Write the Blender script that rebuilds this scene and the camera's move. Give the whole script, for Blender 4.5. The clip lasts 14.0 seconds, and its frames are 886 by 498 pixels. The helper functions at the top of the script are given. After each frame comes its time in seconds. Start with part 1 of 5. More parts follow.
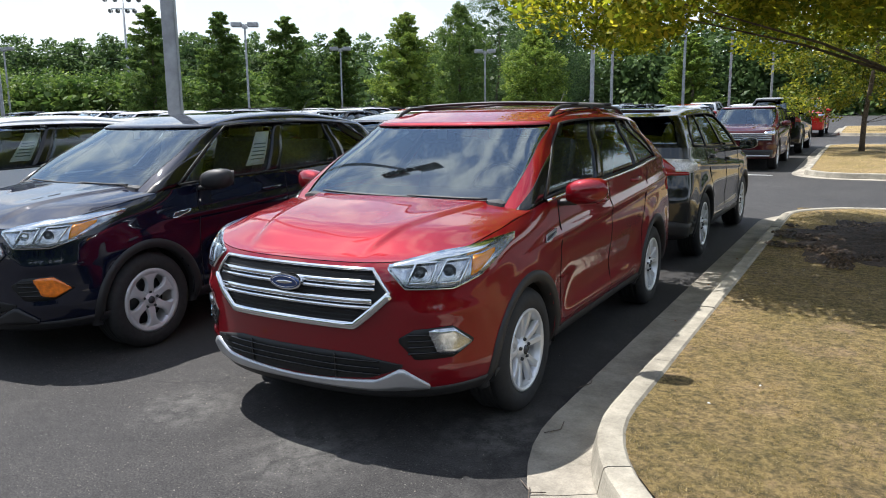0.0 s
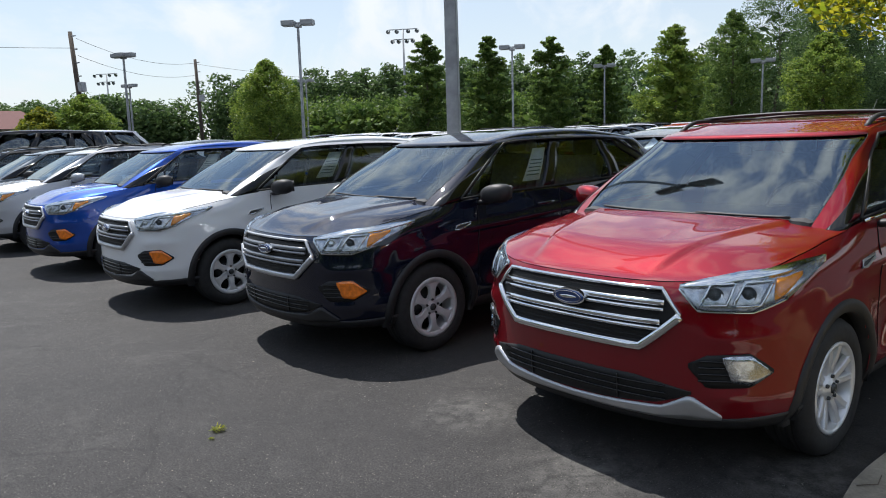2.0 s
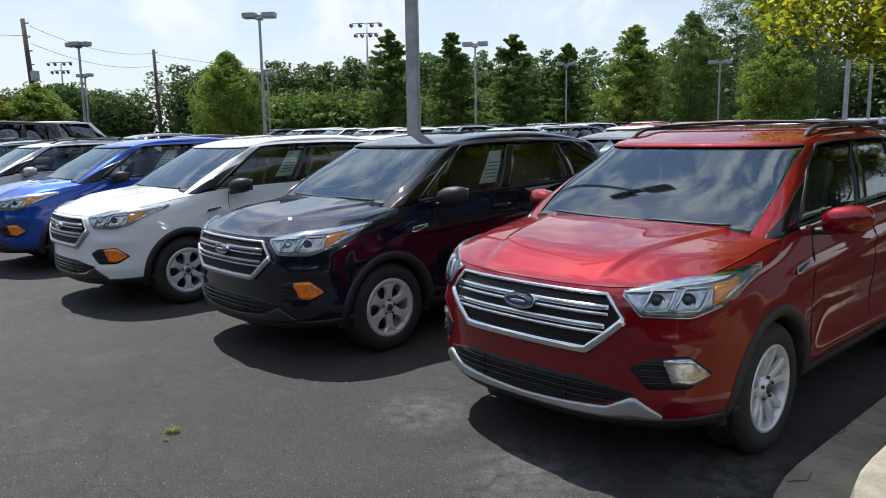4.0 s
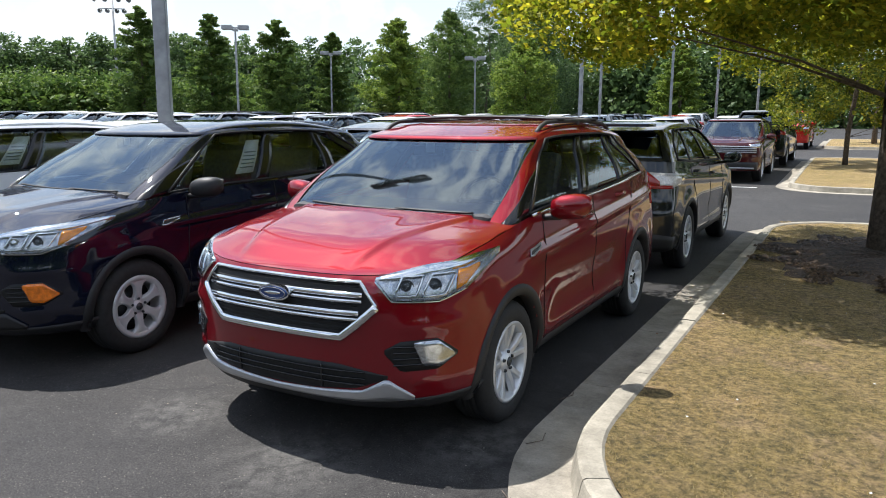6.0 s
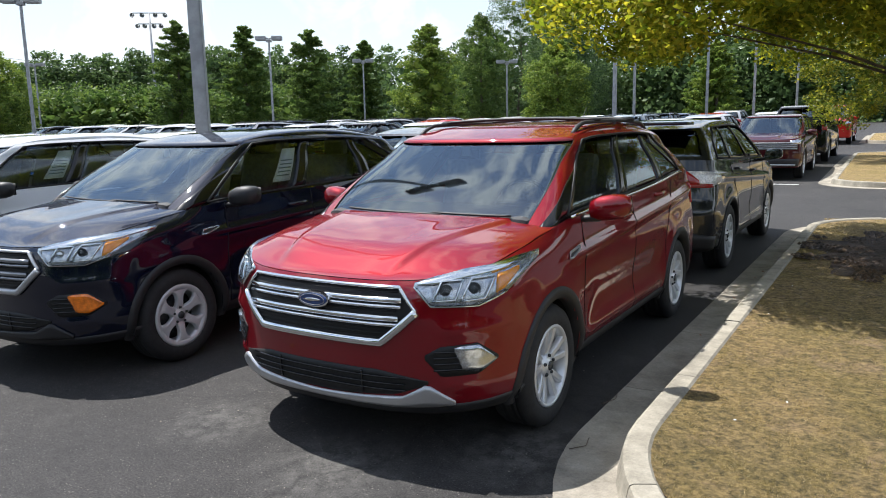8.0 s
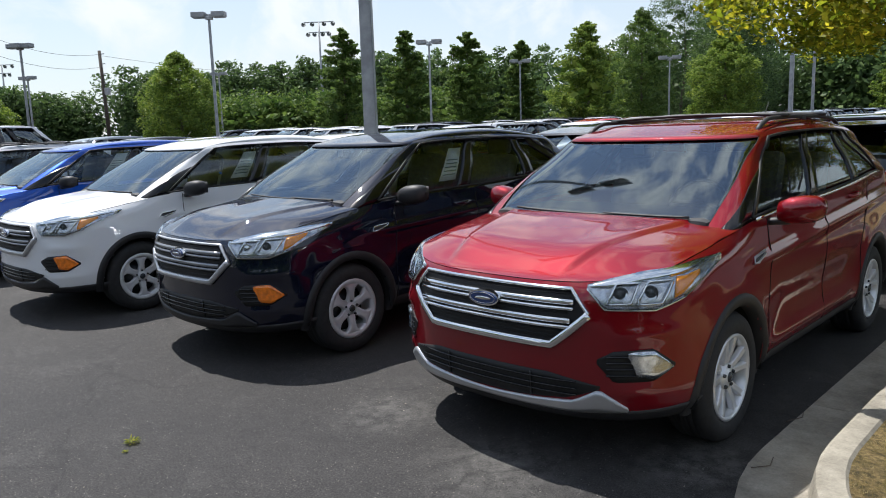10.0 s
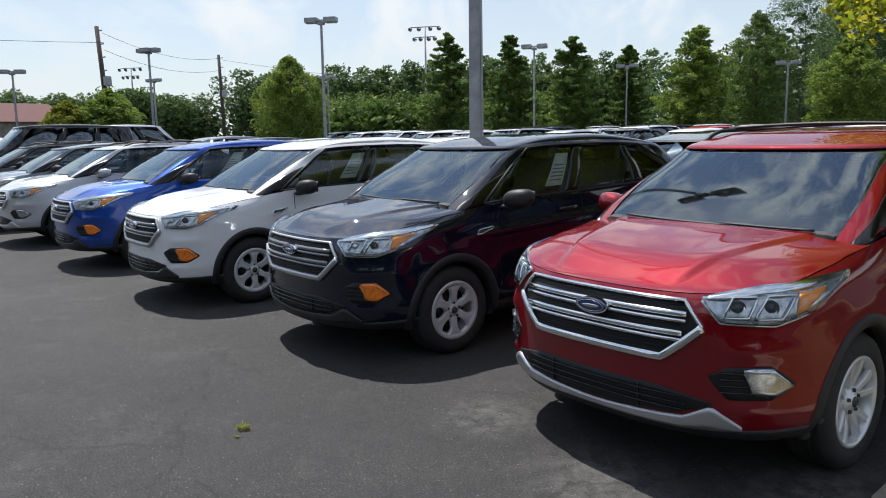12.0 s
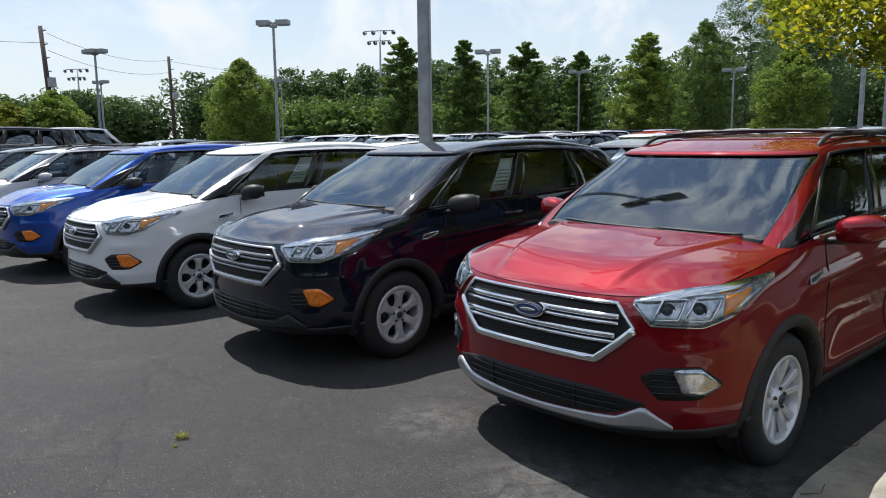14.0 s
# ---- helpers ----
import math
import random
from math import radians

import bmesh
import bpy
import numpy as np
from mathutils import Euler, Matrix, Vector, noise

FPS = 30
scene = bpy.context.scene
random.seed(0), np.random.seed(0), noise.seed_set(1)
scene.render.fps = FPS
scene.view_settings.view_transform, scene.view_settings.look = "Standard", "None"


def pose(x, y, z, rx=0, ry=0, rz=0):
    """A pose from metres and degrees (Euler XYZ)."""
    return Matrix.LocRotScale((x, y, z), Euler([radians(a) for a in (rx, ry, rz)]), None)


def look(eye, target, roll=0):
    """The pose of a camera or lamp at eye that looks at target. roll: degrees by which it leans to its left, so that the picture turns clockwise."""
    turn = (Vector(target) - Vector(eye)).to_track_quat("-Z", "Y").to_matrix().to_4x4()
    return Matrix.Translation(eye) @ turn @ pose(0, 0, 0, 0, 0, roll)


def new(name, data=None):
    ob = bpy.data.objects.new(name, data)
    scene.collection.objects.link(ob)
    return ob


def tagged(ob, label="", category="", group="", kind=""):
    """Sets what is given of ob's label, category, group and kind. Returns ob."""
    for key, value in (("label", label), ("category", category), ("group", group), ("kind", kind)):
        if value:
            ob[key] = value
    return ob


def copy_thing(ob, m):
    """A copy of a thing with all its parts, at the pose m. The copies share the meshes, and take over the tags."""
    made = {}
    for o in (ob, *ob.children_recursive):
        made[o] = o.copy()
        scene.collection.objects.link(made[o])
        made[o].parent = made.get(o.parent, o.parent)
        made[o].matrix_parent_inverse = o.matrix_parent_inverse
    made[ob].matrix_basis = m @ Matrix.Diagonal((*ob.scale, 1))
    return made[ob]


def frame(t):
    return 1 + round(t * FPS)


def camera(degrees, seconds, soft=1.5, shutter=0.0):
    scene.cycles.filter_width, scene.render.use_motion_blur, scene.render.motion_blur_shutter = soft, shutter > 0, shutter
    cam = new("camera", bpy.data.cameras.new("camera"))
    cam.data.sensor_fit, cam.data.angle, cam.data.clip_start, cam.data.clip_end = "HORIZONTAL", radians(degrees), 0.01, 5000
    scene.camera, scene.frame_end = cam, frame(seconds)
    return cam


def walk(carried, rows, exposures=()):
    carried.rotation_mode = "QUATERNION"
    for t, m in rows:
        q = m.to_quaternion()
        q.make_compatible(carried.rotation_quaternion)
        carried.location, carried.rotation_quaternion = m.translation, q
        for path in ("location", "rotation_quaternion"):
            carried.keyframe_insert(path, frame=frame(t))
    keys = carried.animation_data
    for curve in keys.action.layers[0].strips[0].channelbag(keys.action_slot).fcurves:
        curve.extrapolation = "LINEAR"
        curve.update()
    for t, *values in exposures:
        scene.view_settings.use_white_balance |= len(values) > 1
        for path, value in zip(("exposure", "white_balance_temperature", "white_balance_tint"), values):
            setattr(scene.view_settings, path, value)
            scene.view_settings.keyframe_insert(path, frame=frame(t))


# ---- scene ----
cam = camera(62.0, 14.0, soft=1.0)
PATH = [
    (0, (2.457, -2.723, 1.61), (1.475, -1.016, 1.261), -0.7),
    (0.5, (2.408, -2.725, 1.598), (1.24, -1.136, 1.263), -1.9),
    (1, (2.356, -2.746, 1.598), (1.041, -1.271, 1.286), -2.1),
    (1.5, (2.335, -2.751, 1.587), (0.907, -1.383, 1.29), -2.1),
    (2, (2.317, -2.784, 1.594), (0.807, -1.505, 1.306), -1.7),
    (4.5, (2.433, -2.798, 1.658), (1.061, -1.378, 1.342), -0.1),
    (5, (2.454, -2.784, 1.657), (1.227, -1.238, 1.333), -0.1),
    (5.5, (2.468, -2.774, 1.656), (1.386, -1.124, 1.328), 0.4),
    (6, (2.496, -2.778, 1.665), (1.542, -1.052, 1.33), 0.3),
    (6.5, (2.512, -2.776, 1.669), (1.585, -1.036, 1.333), -0.1),
    (7, (2.499, -2.764, 1.664), (1.559, -1.03, 1.334), -0.4),
    (7.5, (2.484, -2.763, 1.659), (1.526, -1.038, 1.332), -0.6),
    (8, (2.467, -2.764, 1.658), (1.431, -1.084, 1.336), -1.2),
    (10.5, (2.354, -2.811, 1.651), (0.937, -1.433, 1.345), -1.6),
    (11, (2.342, -2.822, 1.652), (0.873, -1.499, 1.354), -1.4),
    (11.5, (2.321, -2.823, 1.645), (0.791, -1.569, 1.354), -1.2),
    (12, (2.332, -2.838, 1.648), (0.791, -1.597, 1.355), -0.9),
    (12.5, (2.348, -2.829, 1.648), (0.806, -1.588, 1.357), -1.0),
    (13, (2.363, -2.812, 1.654), (0.821, -1.573, 1.359), -1.1),
    (13.5, (2.388, -2.798, 1.654), (0.87, -1.528, 1.367), -1.0),
    (14, (2.406, -2.785, 1.656), (0.941, -1.453, 1.372), -0.7),
]
walk(cam, [(t, look(eye, target, roll)) for t, eye, target, roll in PATH],
     [(0.0, 0.88), (1.0, 0.66), (2.0, 0.43), (4.5, 0.46), (5.0, 0.54), (6.0, 0.85), (7.5, 0.90), (8.0, 0.80), (10.5, 0.45), (12.0, 0.36), (14.0, 0.40)])

# ---- world and sun ----
SUN_TO = Vector((-0.50, 0.06, 1.0)).normalized()   # towards the sun
world = bpy.data.worlds.new("world")
scene.world = world
world.use_nodes = True
wn, wl = world.node_tree.nodes, world.node_tree.links
wn.clear()
w_out = wn.new("ShaderNodeOutputWorld")
w_bg = wn.new("ShaderNodeBackground")
w_sky = wn.new("ShaderNodeTexSky")
w_sky.sky_type = 'NISHITA'
w_sky.sun_disc = False
w_sky.sun_elevation = math.asin(SUN_TO.z)
w_sky.sun_rotation = math.atan2(SUN_TO.x, SUN_TO.y)
w_sky.dust_density = 0.25
w_sky.ozone_density = 1.5
w_co = wn.new("ShaderNodeTexCoord")
w_map = wn.new("ShaderNodeMapping")
w_map.inputs["Scale"].default_value = (1.9, 0.9, 1.5)
w_map.inputs["Rotation"].default_value = (0.0, 0.12, 0.5)
w_no = wn.new("ShaderNodeTexNoise")
w_no.inputs["Scale"].default_value = 5.0
w_no.inputs["Detail"].default_value = 7.0
w_no.inputs["Roughness"].default_value = 0.56
w_no.inputs["Distortion"].default_value = 0.5
w_rp = wn.new("ShaderNodeValToRGB")
w_rp.color_ramp.elements[0].position = 0.46
w_rp.color_ramp.elements[0].color = (0.04, 0.04, 0.04, 1)
w_rp.color_ramp.elements[1].position = 0.61
w_rp.color_ramp.elements[1].color = (0.92, 0.92, 0.92, 1)
w_mix = wn.new("ShaderNodeMix")
w_mix.data_type = 'RGBA'
w_mix.inputs["B"].default_value = (7.4, 7.7, 8.0, 1)
wl.new(w_co.outputs["Generated"], w_map.inputs["Vector"])
wl.new(w_map.outputs[0], w_no.inputs["Vector"])
wl.new(w_no.outputs["Fac"], w_rp.inputs[0])
w_sep = wn.new("ShaderNodeSeparateXYZ")
w_haze = wn.new("ShaderNodeMapRange")
w_haze.inputs["From Min"].default_value, w_haze.inputs["From Max"].default_value = 0.02, 0.5
w_haze.inputs["To Min"].default_value, w_haze.inputs["To Max"].default_value = 0.78, 0.0
w_low = wn.new("ShaderNodeMix")
w_low.data_type = 'RGBA'
w_low.inputs["B"].default_value = (4.9, 5.25, 5.55, 1)
wl.new(w_co.outputs["Generated"], w_sep.inputs[0])
wl.new(w_sep.outputs["Z"], w_haze.inputs["Value"])
wl.new(w_haze.outputs[0], w_low.inputs["Factor"])
w_thin = wn.new("ShaderNodeMapRange")
w_thin.inputs["From Min"].default_value, w_thin.inputs["From Max"].default_value = 0.25, 0.85
w_thin.inputs["To Min"].default_value, w_thin.inputs["To Max"].default_value = 1.0, 0.95
w_mul = wn.new("ShaderNodeMath")
w_mul.operation = 'MULTIPLY'
wl.new(w_sep.outputs["Z"], w_thin.inputs["Value"])
wl.new(w_thin.outputs[0], w_mul.inputs[0])
wl.new(w_rp.outputs[0], w_mul.inputs[1])
wl.new(w_mul.outputs[0], w_mix.inputs["Factor"])
wl.new(w_sky.outputs[0], w_mix.inputs["A"])
wl.new(w_mix.outputs["Result"], w_low.inputs["A"])
wl.new(w_low.outputs["Result"], w_bg.inputs["Color"])
w_bg.inputs["Strength"].default_value = 0.115
wl.new(w_bg.outputs[0], w_out.inputs[0])
sun = new("sun", bpy.data.lights.new("sun", 'SUN'))
sun.data.energy = 4.7
sun.data.angle = radians(0.55)
sun.data.color = (1.0, 0.975, 0.945)
sun.matrix_world = look(SUN_TO * 50, (0, 0, 0))


# ---- materials ----
def material(name):
    m = bpy.data.materials.new(name)
    m.use_nodes = True
    n, l = m.node_tree.nodes, m.node_tree.links
    return m, n, l, n["Principled BSDF"]


def noise_mix(n, l, scale, c0, c1, lo=0.35, hi=0.65, detail=6.0, coords="Object", rough=0.6):
    co = n.new("ShaderNodeTexCoord")
    no = n.new("ShaderNodeTexNoise")
    no.inputs["Scale"].default_value = scale
    no.inputs["Detail"].default_value = detail
    no.inputs["Roughness"].default_value = rough
    l.new(co.outputs[coords], no.inputs["Vector"])
    rp = n.new("ShaderNodeValToRGB")
    rp.color_ramp.elements[0].position, rp.color_ramp.elements[1].position = lo, hi
    rp.color_ramp.elements[0].color = (*c0, 1)
    rp.color_ramp.elements[1].color = (*c1, 1)
    l.new(no.outputs["Fac"], rp.inputs[0])
    return rp.outputs[0], no.outputs["Fac"]


def blend(n, l, fac, a, b, mode='MIX'):
    mx = n.new("ShaderNodeMix")
    mx.data_type, mx.blend_type = 'RGBA', mode
    for key, v in (("Factor", fac), ("A", a), ("B", b)):
        if isinstance(v, (int, float)):
            mx.inputs[key].default_value = v
        elif isinstance(v, tuple):
            mx.inputs[key].default_value = (*v, 1)
        else:
            l.new(v, mx.inputs[key])
    return mx.outputs["Result"]


def bump(n, l, height, strength, dist, bsdf):
    b = n.new("ShaderNodeBump")
    b.inputs["Strength"].default_value, b.inputs["Distance"].default_value = strength, dist
    l.new(height, b.inputs["Height"])
    l.new(b.outputs[0], bsdf.inputs["Normal"])


def plain(name, color, rough=0.5, metal=0.0, vary=0.12, scale=9.0, bump_s=0.0, coat=0.0):
    m, n, l, p = material(name)
    lo = tuple(c * (1 - vary) for c in color)
    hi = tuple(min(1.0, c * (1 + vary)) for c in color)
    col, fac = noise_mix(n, l, scale, lo, hi)
    l.new(col, p.inputs["Base Color"])
    p.inputs["Roughness"].default_value, p.inputs["Metallic"].default_value = rough, metal
    p.inputs["Coat Weight"].default_value = coat
    p.inputs["Coat Roughness"].default_value = 0.03
    if bump_s:
        bump(n, l, fac, bump_s, 0.01, p)
    return m


def paint(name, color, metal=0.0, rough=0.35):
    """Clear-coated car paint with fine flake and a little road dust."""
    m, n, l, p = material(name)
    flake, _ = noise_mix(n, l, 900.0, tuple(c * 0.9 for c in color), tuple(min(1, c * 1.1) for c in color))
    film, _ = noise_mix(n, l, 3.1, (0.012, 0.012, 0.012), (0.05, 0.05, 0.05), 0.4, 0.8)
    l.new(flake, p.inputs["Base Color"])
    l.new(film, p.inputs["Coat Roughness"])
    p.inputs["Specular IOR Level"].default_value = 0.05
    p.inputs["Coat IOR"].default_value = 1.6
    p.inputs["Metallic"].default_value, p.inputs["Roughness"].default_value = metal, rough
    p.inputs["Coat Weight"].default_value = 1.0
    return m


def glass(name, tint, gloss=1.0, ior=2.1):
    """Thin sheet: tinted see-through with a Fresnel gloss."""
    m, n, l, p = material(name)
    out = n["Material Output"]
    n.remove(p)
    tr, gl, mx, fr = (n.new("ShaderNode" + k) for k in ("BsdfTransparent", "BsdfGlossy", "MixShader", "Fresnel"))
    tr.inputs[0].default_value = (*tint, 1)
    gl.inputs["Color"].default_value = (gloss * 0.84, gloss * 0.95, gloss, 1)
    gl.inputs["Roughness"].default_value = 0.01
    fr.inputs["IOR"].default_value = ior
    l.new(fr.outputs[0], mx.inputs[0])
    l.new(tr.outputs[0], mx.inputs[1])
    l.new(gl.outputs[0], mx.inputs[2])
    l.new(mx.outputs[0], out.inputs[0])
    return m


def leafy(name, dark, mid, light, through_amount=0.45):
    m, n, l, p = material(name)
    g = n.new("ShaderNodeNewGeometry")
    rp = n.new("ShaderNodeValToRGB")
    e = rp.color_ramp.elements
    e[0].color, e[1].color = (*dark, 1), (*light, 1)
    k = e.new(0.5)
    k.color = (*mid, 1)
    l.new(g.outputs["Random Per Island"], rp.inputs[0])
    col, _ = noise_mix(n, l, 0.55, (0.72, 0.78, 0.8), (1.15, 1.1, 1.0))
    c = blend(n, l, 1.0, rp.outputs[0], col, 'MULTIPLY')
    l.new(c, p.inputs["Base Color"])
    p.inputs["Roughness"].default_value = 0.55
    p.inputs["Specular IOR Level"].default_value = 0.3
    t = n.new("ShaderNodeBsdfTranslucent")
    mx = n.new("ShaderNodeMixShader")
    mx.inputs[0].default_value = through_amount
    l.new(c, t.inputs[0])
    l.new(p.outputs[0], mx.inputs[1])
    l.new(t.outputs[0], mx.inputs[2])
    l.new(mx.outputs[0], n["Material Output"].inputs[0])
    return m


def asphalt_material():
    m, n, l, p = material("asphalt")
    grain, gf = noise_mix(n, l, 95.0, (0.004, 0.004, 0.005), (0.128, 0.120, 0.114), 0.42, 0.66, 5.0, rough=0.9)
    mottle, _ = noise_mix(n, l, 17.0, (0.50, 0.50, 0.51), (1.35, 1.34, 1.33), 0.34, 0.66, 10.0, rough=0.85)
    patchy, _ = noise_mix(n, l, 0.5, (0.38, 0.38, 0.40), (0.86, 0.85, 0.84), 0.32, 0.68, 11.0, rough=0.72)
    c = blend(n, l, 1.0, blend(n, l, 1.0, grain, mottle, 'MULTIPLY'), patchy, 'MULTIPLY')
    pale, _ = noise_mix(n, l, 1.4, (0, 0, 0), (0.42, 0.42, 0.42), 0.53, 0.78, 12.0, rough=0.82)
    c = blend(n, l, pale, c, (0.15, 0.145, 0.135))
    # fine wandering cracks
    co = n.new("ShaderNodeTexCoord")
    # dusty scuffs with a ragged edge
    rag, _ = noise_mix(n, l, 7.0, (0, 0, 0), (1, 1, 1), 0.42, 0.66, 9.0, rough=0.75)
    for cx, cy, rad in ((-0.80, 0.02, 0.42), (0.15, -0.10, 0.5), (0.9, 0.5, 0.5)):
        off = n.new("ShaderNodeVectorMath")
        off.operation = 'DISTANCE'
        off.inputs[1].default_value = (cx, cy, 0.0)
        l.new(co.outputs["Object"], off.inputs[0])
        mr = n.new("ShaderNodeMapRange")
        mr.inputs["From Min"].default_value, mr.inputs["From Max"].default_value = 0.05, rad
        mr.inputs["To Min"].default_value, mr.inputs["To Max"].default_value = 0.62, 0.0
        l.new(off.outputs["Value"], mr.inputs["Value"])
        mu = n.new("ShaderNodeMath")
        mu.operation = 'MULTIPLY'
        l.new(mr.outputs[0], mu.inputs[0])
        l.new(rag, mu.inputs[1])
        c = blend(n, l, mu.outputs[0], c, (0.19, 0.182, 0.168))
    wob = n.new("ShaderNodeTexNoise")
    wob.inputs["Scale"].default_value, wob.inputs["Detail"].default_value = 1.1, 6.0
    l.new(co.outputs["Object"], wob.inputs["Vector"])
    add = n.new("ShaderNodeVectorMath")
    add.operation = 'ADD'
    l.new(co.outputs["Object"], add.inputs[0])
    l.new(wob.outputs["Color"], add.inputs[1])
    vo = n.new("ShaderNodeTexVoronoi")
    vo.feature = 'DISTANCE_TO_EDGE'
    vo.inputs["Scale"].default_value = 0.33
    l.new(add.outputs[0], vo.inputs["Vector"])
    rp = n.new("ShaderNodeValToRGB")
    rp.color_ramp.elements[0].position, rp.color_ramp.elements[1].position = 0.0, 0.006
    rp.color_ramp.elements[0].color, rp.color_ramp.elements[1].color = (0.55, 0.55, 0.56, 1), (1, 1, 1, 1)
    l.new(vo.outputs["Distance"], rp.inputs[0])
    l.new(blend(n, l, 1.0, c, rp.outputs[0], 'MULTIPLY'), p.inputs["Base Color"])
    p.inputs["Roughness"].default_value = 0.8
    bump(n, l, gf, 0.8, 0.008, p)
    return m


def concrete_material(name, base):
    m, n, l, p = material(name)
    grain, gf = noise_mix(n, l, 90.0, tuple(c * 0.86 for c in base), tuple(c * 1.1 for c in base), 0.3, 0.7, 4.0)
    stain, _ = noise_mix(n, l, 1.7, (0.42, 0.41, 0.39), (1.08, 1.07, 1.05), 0.32, 0.60, 11.0, rough=0.75)
    l.new(blend(n, l, 1.0, grain, stain, 'MULTIPLY'), p.inputs["Base Color"])
    p.inputs["Roughness"].default_value = 0.9
    bump(n, l, gf, 0.4, 0.004, p)
    return m


def lawn_material():
    m, n, l, p = material("dry_lawn")
    straw, f = noise_mix(n, l, 38.0, (0.03, 0.020, 0.009), (0.66, 0.49, 0.23), 0.40, 0.62, 8.0, rough=0.95)
    tuft, _ = noise_mix(n, l, 21.0, (0.30, 0.31, 0.26), (1.15, 1.1, 1.02), 0.40, 0.60, 8.0, rough=0.8)
    patch_, _ = noise_mix(n, l, 1.1, (0.265, 0.205, 0.045), (0.50, 0.35, 0.17), 0.38, 0.62, 9.0, rough=0.7)
    bare, _ = noise_mix(n, l, 2.3, (0, 0, 0), (0.8, 0.8, 0.8), 0.52, 0.66, 10.0, rough=0.8)
    c = blend(n, l, 0.5, straw, patch_)
    c = blend(n, l, bare, c, (0.38, 0.265, 0.175))
    c = blend(n, l, 1.0, c, tuft, 'MULTIPLY')
    l.new(c, p.inputs["Base Color"])
    p.inputs["Roughness"].default_value = 0.95
    bump(n, l, f, 1.0, 0.035, p)
    return m


M = {}
M["asphalt"] = asphalt_material()
M["kerb"] = concrete_material("kerb_concrete", (0.345, 0.318, 0.262))
M["gutter"] = concrete_material("gutter_concrete", (0.33, 0.30, 0.25))
M["lawn"] = lawn_material()
M["mulch"] = plain("mulch", (0.050, 0.031, 0.020), 0.95, vary=0.75, scale=28.0, bump_s=1.0)
M["blade"] = leafy("grass_blade", (0.13, 0.105, 0.022), (0.38, 0.27, 0.095), (0.60, 0.46, 0.23), 0.3)
M["line"] = plain("line_paint", (0.62, 0.62, 0.6), 0.8, vary=0.25, scale=14.0)
M["rubber"] = plain("tyre_rubber", (0.016, 0.016, 0.017), 0.75, vary=0.3, scale=25.0, bump_s=0.1)
M["plastic"] = plain("black_plastic", (0.017, 0.017, 0.019), 0.55, vary=0.2)
M["mesh_black"] = plain("grille_black", (0.0035, 0.0035, 0.004), 0.6, vary=0.2)
M["gloss_black"] = plain("gloss_black", (0.006, 0.006, 0.007), 0.15, vary=0.1)
M["well"] = plain("wheel_well", (0.008, 0.008, 0.008), 0.95, vary=0.1)
M["chrome"] = plain("chrome", (0.78, 0.79, 0.80), 0.12, 1.0, vary=0.04)
M["satin"] = plain("satin_silver", (0.50, 0.51, 0.53), 0.38, 0.75, vary=0.05)
M["alloy"] = plain("alloy", (0.68, 0.69, 0.71), 0.3, 0.45, vary=0.05)
M["cover"] = plain("wheel_cover_silver", (0.58, 0.59, 0.61), 0.38, 0.35, vary=0.06)
M["grey_bar"] = plain("grey_bar", (0.30, 0.31, 0.33), 0.3, 0.8, vary=0.05)
M["screen"] = glass("windscreen_glass", (0.50, 0.60, 0.62), ior=2.6)
M["side_glass"] = glass("side_glass", (0.82, 0.87, 0.87), ior=1.75)
M["dark_glass"] = glass("privacy_glass", (0.10, 0.11, 0.11), ior=2.2)
M["lens"] = glass("lamp_lens", (0.98, 0.99, 0.99), 0.9, 1.3)
M["reflector"] = plain("lamp_reflector", (0.55, 0.57, 0.60), 0.18, 0.9, vary=0.3, scale=30.0)
M["lamp_dark"] = plain("lamp_housing", (0.05, 0.055, 0.06), 0.25, 0.3, vary=0.2)
M["lamp_housing"] = plain("lamp_housing_light", (0.46, 0.48, 0.51), 0.2, 0.75, vary=0.35, scale=22.0)
M["amber"] = plain("amber_lens", (0.95, 0.30, 0.015), 0.18, vary=0.18, scale=40.0, coat=1.0)
M["amber_fog"] = plain("amber_reflector", (0.85, 0.19, 0.006), 0.2, vary=0.25, scale=35.0, coat=1.0)
M["tail_red"] = plain("tail_red", (0.36, 0.012, 0.012), 0.12, vary=0.2, coat=1.0)
M["tail_clear"] = plain("tail_clear", (0.80, 0.78, 0.78), 0.15, 0.1, vary=0.25, scale=60.0, coat=1.0)
M["badge"] = plain("badge_blue", (0.012, 0.035, 0.13), 0.15, vary=0.1, coat=1.0)
M["cloth"] = plain("seat_cloth", (0.15, 0.15, 0.155), 0.9, vary=0.25, scale=30.0)
M["dash"] = plain("dash_plastic", (0.03, 0.03, 0.033), 0.7, vary=0.2)
M["trim_light"] = plain("pillar_trim", (0.52, 0.51, 0.48), 0.8)
M["paper"] = plain("sticker_paper", (0.78, 0.80, 0.78), 0.8, vary=0.05)
M["ink"] = plain("sticker_ink", (0.16, 0.22, 0.22), 0.8)
M["galv"] = plain("galvanised_pole", (0.33, 0.34, 0.355), 0.5, 0.5, vary=0.18, scale=5.0)
M["lamp_head"] = plain("lamp_head_grey", (0.30, 0.31, 0.32), 0.5, 0.2, vary=0.1)
M["timber"] = plain("pole_timber", (0.075, 0.06, 0.048), 0.9, vary=0.35, scale=14.0)
M["bark"] = plain("bark", (0.12, 0.095, 0.075), 0.95, vary=0.5, scale=16.0, bump_s=0.9)
M["brick"] = plain("roof_red", (0.10, 0.030, 0.026), 0.85, vary=0.2)
